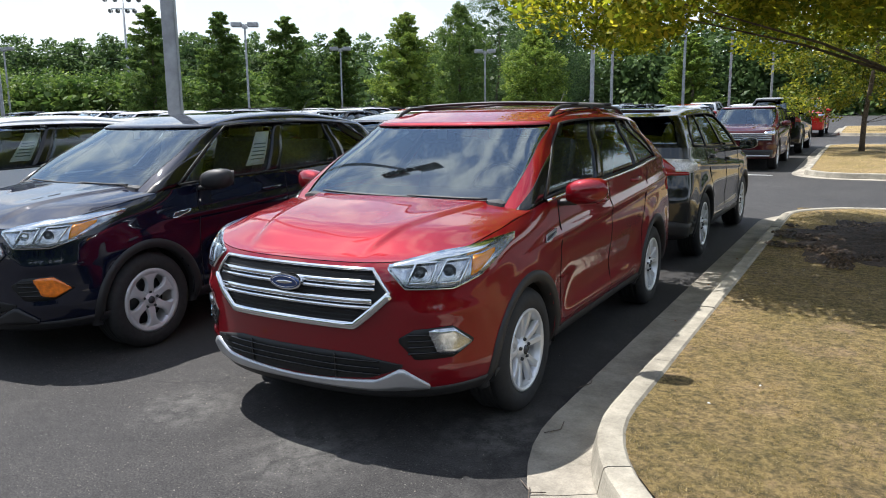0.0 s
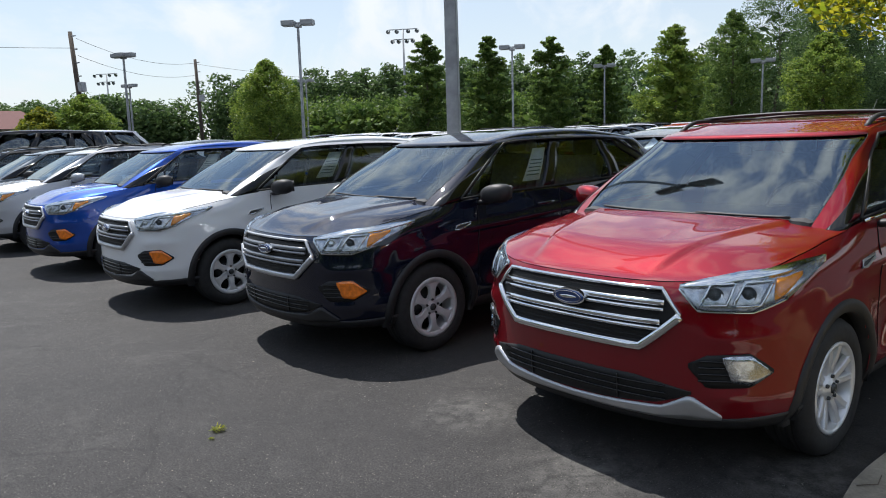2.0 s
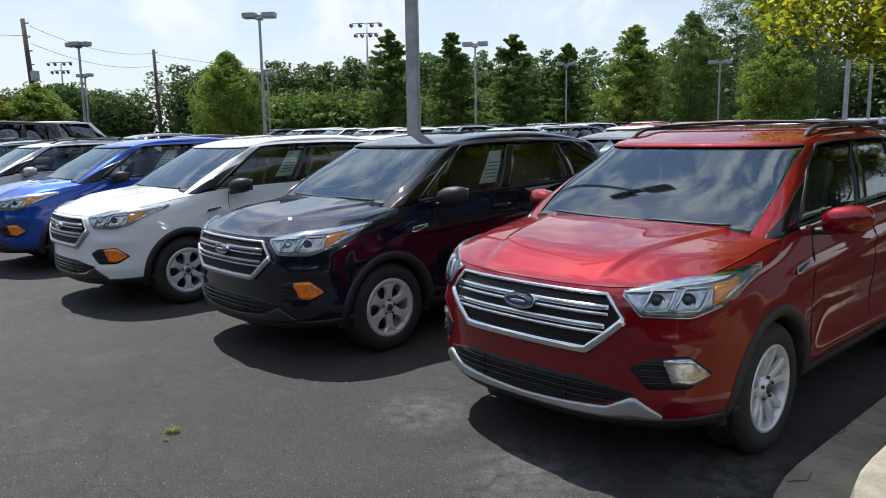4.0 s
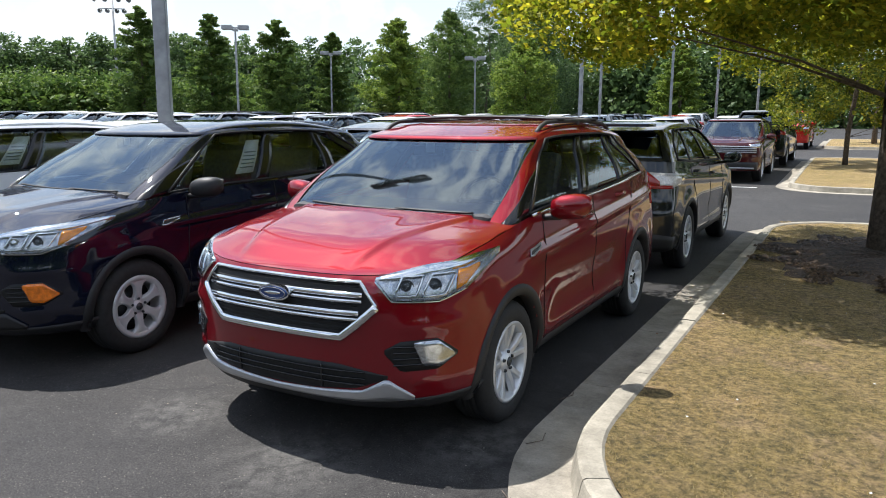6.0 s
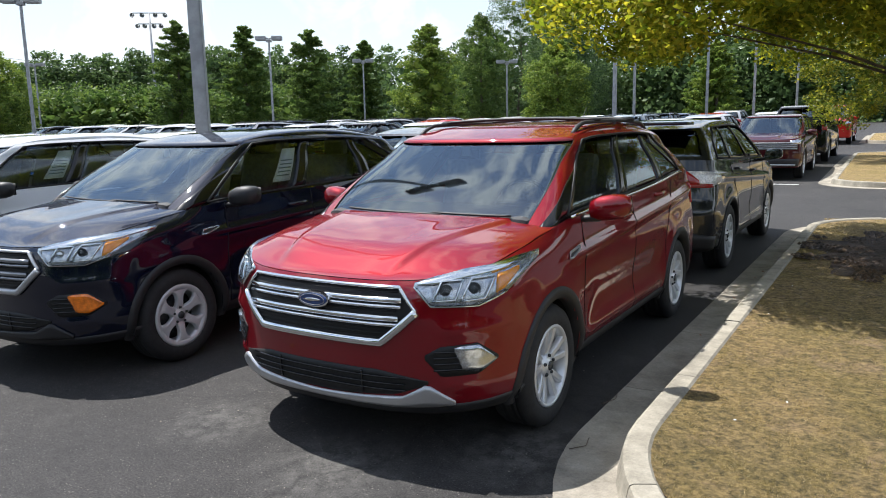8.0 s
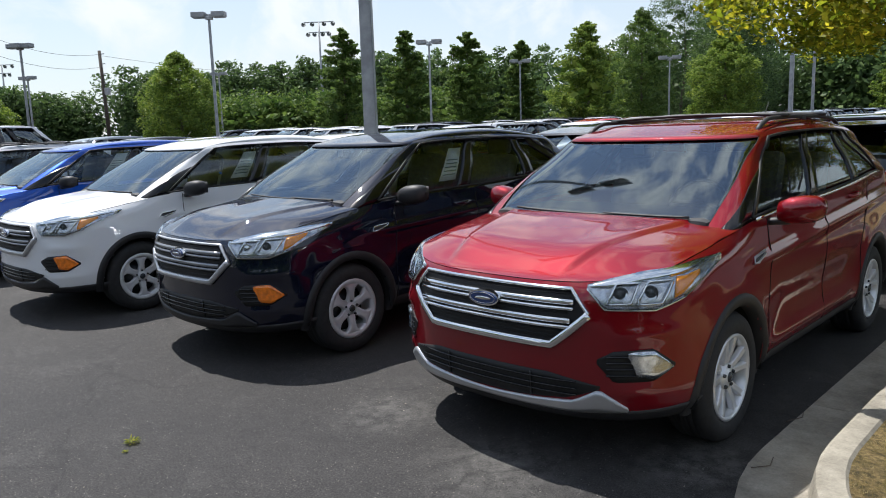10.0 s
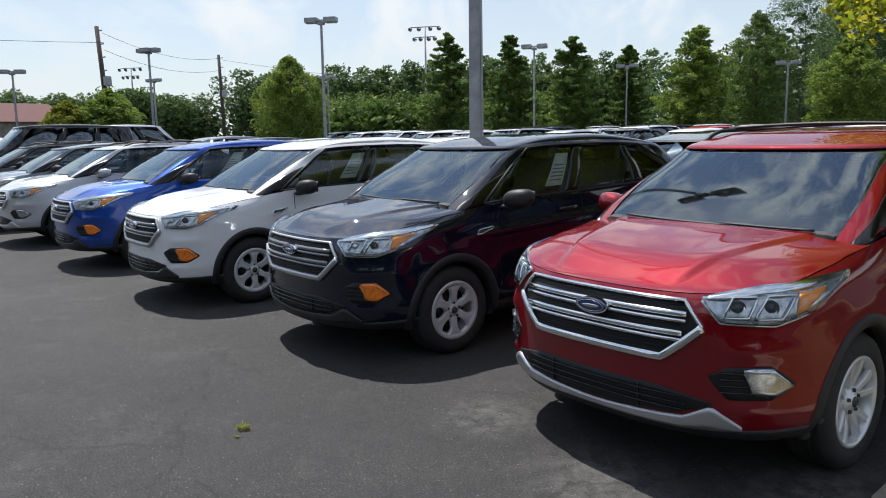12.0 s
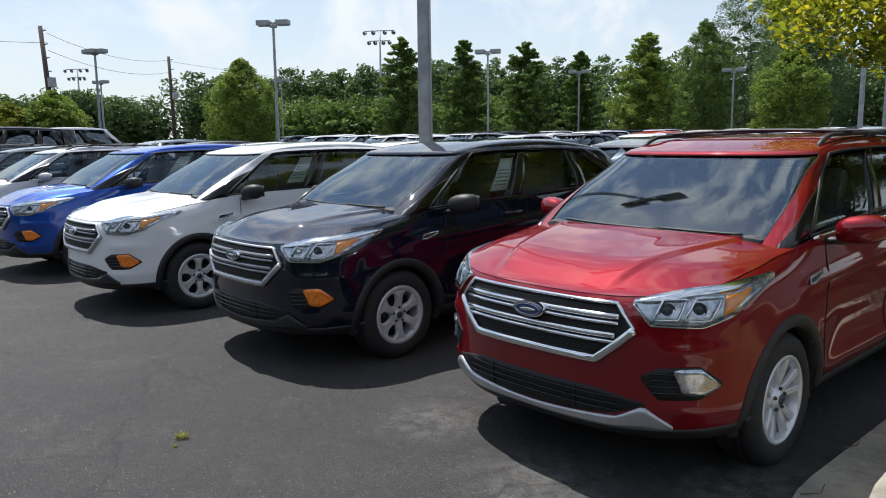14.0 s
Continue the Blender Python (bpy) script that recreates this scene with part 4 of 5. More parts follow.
        if lux:
            put("fog_lens", mesh_of("fog_lens", *patch(F.shell, low, high, 13, 6, 0.022, side, 0.01), M["lens"]), pk)
        # headlamp
        low = [P(0.533, 0.910), P(0.62, 0.824), P(0.797, 0.822), P(0.872, 0.872), P(0.886, 0.99)]
        high = [P(0.533, 0.924), P(0.62, 0.953), P(0.722, 0.980), P(0.83, 1.002), P(0.886, 1.018)]
        sm = [low[0][0], low[1][0], low[2][0], low[3][0], low[4][0]]
        hl = put("headlamp", mesh_of("headlamp", *patch(F.shell, low, high, 27, 9, 0.003, side), M["lamp_housing"]), car, "clear headlamp with an amber marker")
        top = [(s_, z_ - 0.038) for s_, z_ in high]
        put("lamp_brow", mesh_of("lamp_brow", *patch(F.shell, [(high[0][0], 0.915)] + top[1:-1] + [(high[-1][0], 1.005)], high, 27, 3, 0.012, side, 0.01), M["chrome"]), hl)
        rim = [low[0], low[1], low[2], low[3]]
        put("lamp_rim", mesh_of("lamp_rim", *sweep(line_on(F.shell, rim, 0.010, side, 8), 0.008), M["chrome"]), hl)
        for xa, xb, za, zb_ in ((0.625, 0.715, 0.845, 0.935), (0.735, 0.815, 0.845, 0.945)):
            ct = F.shell(S((xa + xb) / 2, 0.89), (za + zb_) / 2 - 0.0, side)
            ring = [P(xa, za), P(xb, za + 0.005), P(xb + 0.012, zb_), P(xa + 0.02, zb_ - 0.005), P(xa, za)]
            pts = np.concatenate([line_on(F.shell, [ring[i], ring[i + 1]], 0.011, side, 5)[:-1] for i in range(4)])
            put("lamp_surround", mesh_of("lamp_surround", *sweep(pts, 0.007, closed=True), M["chrome"]), hl)
            vs, fs = lathe([(0.0, 0.014), (0.018, 0.011), (0.030, 0.0), (0.036, 0.006), (0.038, 0.0)], 20)
            m = Matrix.Translation(ct) @ Matrix.Rotation(math.radians(-90 + side * 38), 4, 'Z')
            put("lamp_bowl", mesh_of("lamp_bowl", [m @ Vector(v) for v in vs], fs, M["reflector"] if xa < 0.7 and not lux else M["lamp_dark"]), hl)
        low2 = [P(0.848, 0.868), P(0.866, 0.885), P(0.878, 0.955)]
        high2 = [P(0.848, 0.955), P(0.866, 0.968), P(0.878, 0.972)]
        put("marker_lamp", mesh_of("marker_lamp", *patch(F.shell, low2, high2, 9, 5, 0.010, side, 0.01), M["amber"]), hl, "amber side marker")
        put("lamp_lens", mesh_of("lamp_lens", *patch(F.shell, low, high, 27, 9, 0.020, side, 0.02), M["lens"]), hl)
        # side vent
        z, y = 0.935, 1.19
        pts = [(side * (float(F.side_x(np.array(yy), np.array(zz))) + 0.006), yy, zz) for yy, zz in ((1.12, 0.915), (1.15, 0.945), (1.30, 0.965), (1.29, 0.948), (1.17, 0.915))]
        put("fender_vent", mesh_of("fender_vent", *sweep(pts, 0.007, closed=True), M["satin"] if lux else M["chrome"]), car)
        put("vent_core", mesh_of("vent_core", pts, [(0, 1, 2, 3, 4)], M["plastic"], False), car)
        mirror(F, car, side, skin if lux else M["plastic"])
        # tail lamp, rear marks
        put("tail_lamp", mesh_of("tail_lamp", *patch(F.shell, [(2.05, 0.95), (2.55, 0.98)], [(2.05, 1.14), (2.55, 1.16)], 10, 5, 0.008, side), M["tail_red"]), car, "red tail lamp")
        # light lining strip inside the windscreen pillar
        put("pillar_lining", mesh_of("pillar_lining", *sweep(line_on(F.house, [(0.77, 0.30), (0.765, 0.93)], -0.04, side, 8), 0.014, 0.010), M["trim_light"]), car)
        # wipers and cowl
    put("cowl", mesh_of("cowl", *patch(F.house, [(-0.85, -0.10), (0.85, -0.10)], [(-0.85, 0.05), (-0.4, 0.115), (0.4, 0.115), (0.85, 0.05)], 25, 3, 0.004), M["plastic"]), car)
    for a, b in ((-0.52, 0.10), (0.05, 0.60)):
        p = line_on(F.house, [(a, 0.15), (b, 0.135)], 0.016, 1, 10)
        put("wiper", mesh_of("wiper", *sweep(p, 0.010, 0.008), M["plastic"]), car)
    put("antenna", mesh_of("antenna", *sweep([(0, 3.62, 1.61), (0, 3.70, 1.72), (0, 3.80, 1.83)], [0.008, 0.004, 0.002]), M["plastic"]), car)
    if lux:
        roof_rails(F, car, M["plastic"], bars=color == "red")
        for side in (1, -1):
            trim_line = line_on(F.house, [(1.06, 0.03), (SIDE_PANES[2][1], 0.035)], 0.010, side, 24)
            put("belt_trim", mesh_of("belt_trim", *sweep(trim_line, 0.006, 0.010), M["chrome"]), car, "bright trim below the side windows")
    # paper stickers behind the glass
    for side in () if lux else (1,):
        q = patch(F.house, [(1.27, 0.22), (1.345, 0.22)], [(1.27, 0.78), (1.345, 0.78)], 3, 3, -0.02, side, 0.002)
        sticker = put("window_sticker", mesh_of("window_sticker", *q, M["paper"]), car, "white paper price sticker")
        for i in range(7):
            w = 0.70 - i * 0.065
            put("sticker_print", mesh_of("sticker_print", *patch(F.house, [(1.278, w), (1.335, w)], [(1.278, w + 0.02), (1.335, w + 0.02)], 2, 2, -0.017, side, 0.0), M["ink"]), sticker)
    return car


def spawn(proto, color_from, color_to, m, label):
    """A copy of a car in another paint."""
    c = copy_thing(proto, m)
    c["label"] = label
    for o in c.children_recursive:
        if o.data and o.data.materials and o.data.materials[0] == PAINT[color_from]:
            key = o.data.name + "|" + color_to
            if key not in REPAINT:
                REPAINT[key] = o.data.copy()
                REPAINT[key].materials[0] = PAINT[color_to]
            o.data = REPAINT[key]
    return c


REPAINT = {}


# ---- ground, islands ----
def fast_mesh(name, verts, faces, mat, smooth=False):
    """A mesh from arrays; all faces have the same number of corners."""
    verts, faces = np.asarray(verts, np.float32), np.asarray(faces, np.int32)
    me = bpy.data.meshes.new(name)
    k = faces.shape[1]
    me.vertices.add(len(verts))
    me.vertices.foreach_set("co", verts.ravel())
    me.loops.add(faces.size)
    me.loops.foreach_set("vertex_index", faces.ravel())
    me.polygons.add(len(faces))
    me.polygons.foreach_set("loop_start", np.arange(0, faces.size, k, dtype=np.int32))
    me.polygons.foreach_set("loop_total", np.full(len(faces), k, dtype=np.int32))
    me.materials.append(mat)
    me.update(calc_edges=True)
    if smooth:
        me.shade_smooth()
    return me


axis_near = np.concatenate([-np.geomspace(900, 12, 26), np.linspace(-11, 14, 34), np.geomspace(15, 900, 26)])
gx, gy = np.meshgrid(axis_near, axis_near)
gz = terrain(gx, gy) - 0.0
gz = np.minimum(gz, 2.2)
ground = put("ground", fast_mesh("ground", np.stack([gx, gy, gz], -1).reshape(-1, 3), grid_faces(len(axis_near), len(axis_near)), M["asphalt"], True))
tagged(ground, "worn dark grey asphalt of the car lot", "ground", "", "structure")


def rounded_plan(x0, y0, x1, y1, r, step=0.12):
    """Points round an island: two rounded corners on the x0 side, square ones on the other."""
    pts = [(x1, y0)]
    pts += [(x0 + r + r * math.cos(t), y0 + r + r * math.sin(t)) for t in np.linspace(1.5 * math.pi, math.pi, 15)]
    n = max(2, int((y1 - y0 - 2 * r) / step / 4))
    pts += [(x0, y) for y in np.linspace(y0 + r, y1 - r, n)[1:-1]]
    pts += [(x0 + r + r * math.cos(t), y1 - r + r * math.sin(t)) for t in np.linspace(math.pi, 0.5 * math.pi, 15)]
    pts += [(x1, y1)]
    return np.array(pts)


def strip(path, profile, lift, lo, hi):
    """A profile of (outward, up) run along a path between two lengths."""
    d = np.concatenate([[0], np.cumsum(np.linalg.norm(np.diff(path, axis=0), axis=1))])
    at = np.unique(np.concatenate([[lo], d[(d > lo + 1e-3) & (d < hi - 1e-3)], [hi]]))
    e = 0.05
    X = lambda q: np.stack([np.interp(q, d, path[:, 0]), np.interp(q, d, path[:, 1])], -1)
    t = X(np.clip(at + e, 0, d[-1])) - X(np.clip(at - e, 0, d[-1]))
    t /= np.linalg.norm(t, axis=1, keepdims=True)
    nrm = np.stack([t[:, 1] * -1, t[:, 0]], -1) * OUT
    vs = []
    for p, nn in zip(X(at), nrm):
        z = float(terrain(*p)) + lift
        for o, u in profile:
            vs.append((p[0] + nn[0] * o, p[1] + nn[1] * o, z + u))
    k = len(profile)
    fs = grid_faces(len(at), k)
    fs += [tuple(range(k)), tuple((len(at) - 1) * k + j for j in range(k))[::-1]]
    return vs, fs, d[-1]


OUT = 1
KERB = ((-0.135, -0.02), (-0.135, 0.125), (-0.12, 0.14), (-0.022, 0.14), (-0.006, 0.132), (0.0, 0.115), (0.022, 0.012), (0.022, -0.02))
PAN = ((0.02, -0.04), (0.02, 0.012), (0.20, 0.004), (0.312, 0.006), (0.318, -0.04))


def island(plan, joints, label, mats=True):
    isl = tagged(new("kerb"), label, "kerb", "", "structure")
    total = strip(plan, KERB, 0, 0, 1)[2]
    rnd = random.Random(4)
    lo = 0.0
    while lo < total - 0.3:
        hi = min(total, lo + joints * rnd.uniform(0.9, 1.1))
        vs, fs, _ = strip(plan, KERB, rnd.uniform(-0.003, 0.003), lo + 0.004, hi - 0.004)
        put("kerb_stone", mesh_of("kerb_stone", vs, fs, M["kerb"], False), isl)
        vs, fs, _ = strip(plan, PAN, 0.0, lo + 0.003, hi - 0.003)
        put("gutter_slab", mesh_of("gutter_slab", vs, fs, M["gutter"], False), isl)
        lo = hi
    inner = plan.copy()
    c = inner.mean(0)
    bm = bmesh.new()
    vs = [bm.verts.new((p[0] + 0.10 * (1 if p[0] < c[0] else 0), p[1] + 0.10 * (1 if p[1] < c[1] else -1) * (1 if True else 0), float(terrain(*p)) + 0.125)) for p in inner]
    f = bm.faces.new(vs)
    bmesh.ops.triangulate(bm, faces=[f])
    lawn = part("lawn", bm, M["lawn"])
    for f in lawn.data.polygons:
        if f.normal.z < 0:
            lawn.data.flip_normals()
            break
    tagged(lawn, "dry yellow-green lawn of a parking island", "lawn", "", "structure")
    return isl


PLAN_NEAR = rounded_plan(1.385, -0.62, 9.0, 10.75, 1.5)
PLAN_FAR = rounded_plan(1.05, 17.6, 8.0, 30.0, 1.1)
PLAN_THIRD = rounded_plan(1.0, 40.0, 8.0, 52.0, 1.1)
island(PLAN_NEAR, 1.55, "pale concrete kerb with a gutter round the near lawn island")
island(PLAN_FAR, 1.8, "pale concrete kerb round the second lawn island")
island(PLAN_THIRD, 2.4, "pale concrete kerb round the third lawn island")


def blades(name, box_, count, size, mat, z0, label, seed, keep=lambda x, y: True):
    r = np.random.RandomState(seed)
    x = r.uniform(box_[0], box_[2], count)
    y = box_[1] + (box_[3] - box_[1]) * r.uniform(0, 1, count) ** 1.4
    ok = keep(x, y)
    x, y = x[ok], y[ok]
    n = len(x)
    t = r.uniform(0, 2 * math.pi, n)
    h = r.uniform(0.35, 1.0, n) * size
    lean = r.uniform(0.3, 1.6, n) * h
    w = r.uniform(0.001, 0.0028, n)
    z = terrain(x, y) + z0
    c, s = np.cos(t), np.sin(t)
    u = r.uniform(0, 2 * math.pi, n)
    a = np.stack([x - c * w, y - s * w, z], -1)
    b = np.stack([x + c * w, y + s * w, z], -1)
    tip = np.stack([x + np.cos(u) * lean, y + np.sin(u) * lean, z + h], -1)
    vs = np.stack([a, b, tip], 1).reshape(-1, 3)
    ob = put(name, fast_mesh(name, vs, np.arange(3 * n).reshape(-1, 3), mat))
    tagged(ob, label, "grass", "", "stuff")


tufts = lambda x, y: np.sin(x * 61 + 3 * np.sin(y * 23)) * np.sin(y * 57 + 3 * np.sin(x * 19)) + 0.5 * np.sin(x * 17 + y * 11) > 0.05
inside_near = lambda x, y: tufts(x, y) & (x > 1.53) & ((y > 0.9) | (np.hypot(x - 2.885, y - 0.88) < 1.36))
blades("grass", (1.5, -0.5, 5.0, 10.4), 330000, 0.017, M["blade"], 0.122, "short dry straw-coloured grass on the island", 3, inside_near)

# mulch bed round the island tree
rnd = random.Random(31)
n, bed, rings = 72, [(2.95, 7.1, 0.17)], 9
for j in range(1, rings + 1):
    for i in range(n):
        t = 2 * math.pi * i / n
        rr = 1.35 * j / rings * (1 + (0.10 * math.sin(5 * t) + 0.07 * math.sin(11 * t + 1)) * j / rings)
        bed.append((2.95 + rr * math.cos(t), 7.1 + rr * 1.3 * math.sin(t), 0.168 - 0.045 * (j / rings) ** 2 + rnd.uniform(-0.012, 0.014)))
fs = [(0, 1 + i, 1 + (i + 1) % n) for i in range(n)]
fs += [(1 + (j - 1) * n + i, 1 + j * n + i, 1 + j * n + (i + 1) % n, 1 + (j - 1) * n + (i + 1) % n) for j in range(1, rings) for i in range(n)]
tagged(put("mulch_bed", mesh_of("mulch_bed", bed, fs, M["mulch"])), "dark brown mulch round the tree on the island", "mulch", "", "structure")

# painted stall lines
for x, y0, y1 in [(-1.4 - 2.98 * i, 2.2, 5.0) for i in range(8)]:
    tagged(part("stall_line", box((x, (y0 + y1) / 2, 0.003), (0.10, y1 - y0, 0.006)), M["line"]), "worn white painted stall line on the asphalt", "road marking", "stall lines", "structure")
for x, y, sx, sy in ((-0.3, 18.0, 1.3, 0.12),):
    tagged(part("stop_line", box((x, y, float(terrain(x, y)) + 0.003), (sx, sy, 0.006)), M["line"]), "worn white painted line on the asphalt", "road marking", "", "structure")


# ---- front row of cars ----
red = compact_suv("suv", "red", "lux", "ruby red compact suv with chrome grille and black roof rails")
navy = compact_suv("suv", "navy", "base", "dark navy compact suv with grey grille and steel wheel covers")
navy.matrix_basis = pose(-2.85, -0.18, 0)
ROW_ONE = (("white", "base", -5.65, -0.535, "white compact suv with orange fog reflectors"),
           ("blue", "base", -8.735, -0.647, "bright blue compact suv with orange fog reflectors"),
           ("silver", "lux", -12.06, -0.88, "silver compact suv with roof rails and clear fog lamps"),
           ("steel", "base", -15.0, -1.0, "steel grey compact suv in the row"),
           ("grey", "lux", -18.0, -1.14, "dark grey compact suv with roof rails"))
for color, trim, x, y, label in ROW_ONE:
    src, frm = (red, "red") if trim == "lux" else (navy, "navy")
    spawn(src, frm, color, pose(x, y, float(terrain(x, y))), label)


# ---- vehicles behind ----
def far_vehicle(name, spec, color, label, fine=0.45, rails=False, style="alloy", tail=True, lamps=True, group="parked cars behind"):
    F = Form(**spec)
    F.nose_top, F.wheel_right, F.skin = float(F.belt(0.05)), True, PAINT[color]
    car = tagged(new(name), label, "car", group)
    put("body", shell_mesh(F, F.skin, fine), car)
    put("hood", hood_mesh(F, F.skin, fine), car)
    put("roof", roof_mesh(F, F.skin, fine), car)
    put("roof_pillar", house_mesh(F, F.skin, fine), car)
    for y in F.wheels:
        for side in (1, -1):
            put("wheel_liner", liner_mesh(F, y, side), car)
    glazing(F, car, "dark_glass", "dark_glass", fine)
    part("cabin", box((0, F.length * 0.55, float(F.belt(2.0)) - 0.25), (1.4, F.length * 0.62, 0.5), 0.05), M["dash"], car)
    for sx in (-0.37, 0.37):
        part("front_seat", box((sx, F.cowl + 1.35, float(F.belt(2.0)) + 0.1), (0.48, 0.16, 0.7), 0.05), M["cloth"], car)
    add_wheels(F, car, wheel_meshes(F, style, steps=48 if fine > 0.4 else 26), full=fine > 0.4)
    zt = float(F.belt(F.length - 0.3))
    for side in (1, -1):
        put("arch_lip", arch_mesh(F, F.wheels[0], side, 0.03), car)
        put("arch_lip", arch_mesh(F, F.wheels[1], side, 0.03), car)
        if tail:
            put("tail_lamp", mesh_of("tail_lamp", *patch(F.shell, [(2.0, zt - 0.22), (2.6, zt - 0.20)], [(2.0, zt - 0.06), (2.6, zt - 0.04)], 9, 4, 0.008, side), M["tail_red"]), car, "red tail lamp")
        if lamps:
            put("headlamp", mesh_of("headlamp", *patch(F.shell, [(0.42, F.nose_top - 0.14), (0.86, F.nose_top - 0.10)], [(0.42, F.nose_top - 0.03), (0.86, F.nose_top + 0.03)], 9, 4, 0.008, side), M["reflector"]), car, "clear headlamp")
        mirror(F, car, side, F.skin, 0.88 if F.length < 4.7 else 0.93, F.cowl + 0.52, float(F.belt(F.cowl + 0.5)) + 0.04)
    if rails:
        roof_rails(F, car, M["plastic"])
    return F, car


MID = dict(
    length=4.78, wheels=(0.93, 3.78), radius=0.375, arch=0.42, cowl=1.0, crown=0.05, hood_crown=0.07, Lc=0.62, Lr=0.36, m=3.4, bottom=0.30,
    nose=((0.20, 0.12), (0.34, 0.015), (0.5, 0.0), (0.8, 0.01), (0.95, 0.04), (1.05, 0.12), (1.3, 0.2)),
    width=((0.20, 0.86), (0.36, 0.93), (0.5, 0.955), (0.75, 0.96), (0.95, 0.945), (1.1, 0.925), (1.3, 0.895)),
    belt=((0.0, 0.97), (0.3, 1.03), (0.9, 1.11), (1.3, 1.16), (2.4, 1.19), (3.4, 1.22), (4.1, 1.26), (4.8, 1.28)),
    tail=((0.2, 4.66), (0.45, 4.78), (0.72, 4.78), (0.86, 4.70), (1.1, 4.66), (1.3, 4.62)),
    house_w=((0.0, 0.90), (0.3, 0.85), (0.6, 0.79), (0.85, 0.72), (1.0, 0.66)),
    screen=((0.0, 0.94), (0.5, 1.42), (1.0, 1.92)),
    back=((0.0, 4.62), (0.4, 4.52), (0.8, 4.30), (1.0, 4.20)),
    roof=((0.5, 1.62), (1.8, 1.63), (2.6, 1.665), (3.4, 1.65), (4.2, 1.60), (4.7, 1.57)))
BIG = dict(
    length=5.04, wheels=(0.95, 3.81), radius=0.385, arch=0.43, cowl=1.15, crown=0.04, hood_crown=0.05, Lc=0.50, n=3.2, Lr=0.30, m=4.0, bottom=0.32,
    nose=((0.20, 0.10), (0.34, 0.015), (0.5, 0.0), (0.95, 0.0), (1.05, 0.03), (1.12, 0.10), (1.3, 0.2)),
    width=((0.20, 0.88), (0.36, 0.96), (0.5, 0.985), (0.8, 0.99), (1.05, 0.975), (1.2, 0.96), (1.35, 0.94)),
    belt=((0.0, 1.06), (0.3, 1.11), (0.9, 1.16), (1.4, 1.19), (2.4, 1.21), (3.4, 1.23), (4.1, 1.25), (5.1, 1.26)),
    tail=((0.2, 4.95), (0.45, 5.04), (0.8, 5.03), (1.1, 4.98), (1.3, 4.95)),
    house_w=((0.0, 0.94), (0.3, 0.90), (0.6, 0.85), (0.85, 0.79), (1.0, 0.73)),
    screen=((0.0, 1.10), (0.5, 1.50), (1.0, 1.90)),
    back=((0.0, 4.95), (0.4, 4.88), (0.8, 4.72), (1.0, 4.62)),
    roof=((0.5, 1.69), (1.8, 1.70), (2.6, 1.735), (3.4, 1.735), (4.2, 1.70), (5.0, 1.67)))

# the dark grey mid-size crossover behind the red one, its tail to us
F_mid, crossover = far_vehicle("crossover", MID, "grey", "dark grey mid-size crossover parked tail to tail", 0.9, tail=False, group="")
crossover.matrix_basis = pose(-0.08, 9.87, 0, 0, 0, 180)
for side in (1, -1):
    lamp = put("tail_lamp", mesh_of("tail_lamp", *patch(F_mid.shell, [(1.95, 1.02), (2.2, 1.00), (2.62, 1.00)], [(1.95, 1.10), (2.2, 1.15), (2.62, 1.16)], 17, 5, 0.010, side), M["tail_clear"]), crossover, "clear and red tail lamp")
    put("tail_band", mesh_of("tail_band", *patch(F_mid.shell, [(2.2, 0.985), (2.99, 0.985)], [(2.2, 1.02), (2.99, 1.03)], 17, 3, 0.014, side), M["tail_red"]), crossover, "red lamp band across the tailgate")
    put("tail_red", mesh_of("tail_red", *patch(F_mid.shell, [(2.45, 1.02), (2.62, 1.02)], [(2.45, 1.06), (2.62, 1.17)], 7, 4, 0.013, side), M["tail_red"]), lamp)
    put("bumper_cladding", mesh_of("bumper_cladding", *patch(F_mid.shell, [(2.0, 0.31), (2.999, 0.31)], [(2.0, 0.46), (2.999, 0.56)], 15, 4, 0.006, side), M["plastic"]), crossover)
seams(F_mid, crossover)
part("spoiler", box((0, 4.24, 1.66), (1.18, 0.34, 0.035), 0.015), PAINT["grey"], crossover)

# dark red full-size suv across the lane, nose to us
F_big, big = far_vehicle("full_size_suv", BIG, "maroon", "dark maroon full-size suv facing across the lane", 0.7, group="")
big.matrix_basis = pose(-0.72, 18.9, float(terrain(-0.7, 20.0)))
low = [(-0.66, 0.80), (0.66, 0.80)]
gr = put("grille", mesh_of("grille", *patch(F_big.shell, low, [(-0.70, 1.0), (0.70, 1.0)], 15, 4, 0.006), M["plastic"]), big)
for z in (0.83, 0.88, 0.93, 0.98):
    bars_front(F_big, [(-0.62, z), (0.62, z)], 0.014, 0.012, 0.014, M["satin"], "grille_bar", gr)
put("lower_grille", mesh_of("lower_grille", *patch(F_big.shell, [(-0.75, 0.36), (0.75, 0.36)], [(-0.75, 0.56), (0.75, 0.56)], 15, 4, 0.006), M["plastic"]), big)
bars_front(F_big, [(-0.6, 0.40), (0.6, 0.40)], 0.016, 0.012, 0.022, M["satin"], "skid_plate", big)

PICK = dict(BIG, length=5.8, wheels=(0.98, 4.65), back=((0.0, 3.95), (0.4, 3.90), (0.8, 3.86), (1.0, 3.80)), gLr=0.10,
            belt=((0.0, 1.12), (0.3, 1.17), (0.9, 1.22), (1.4, 1.25), (2.4, 1.27), (4.0, 1.28), (5.9, 1.29)), tail=((0.2, 5.72), (0.45, 5.8), (1.3, 5.76)),
            roof=((0.5, 1.88), (1.8, 1.89), (2.6, 1.92), (3.4, 1.92), (3.9, 1.88), (5.7, 1.86)))


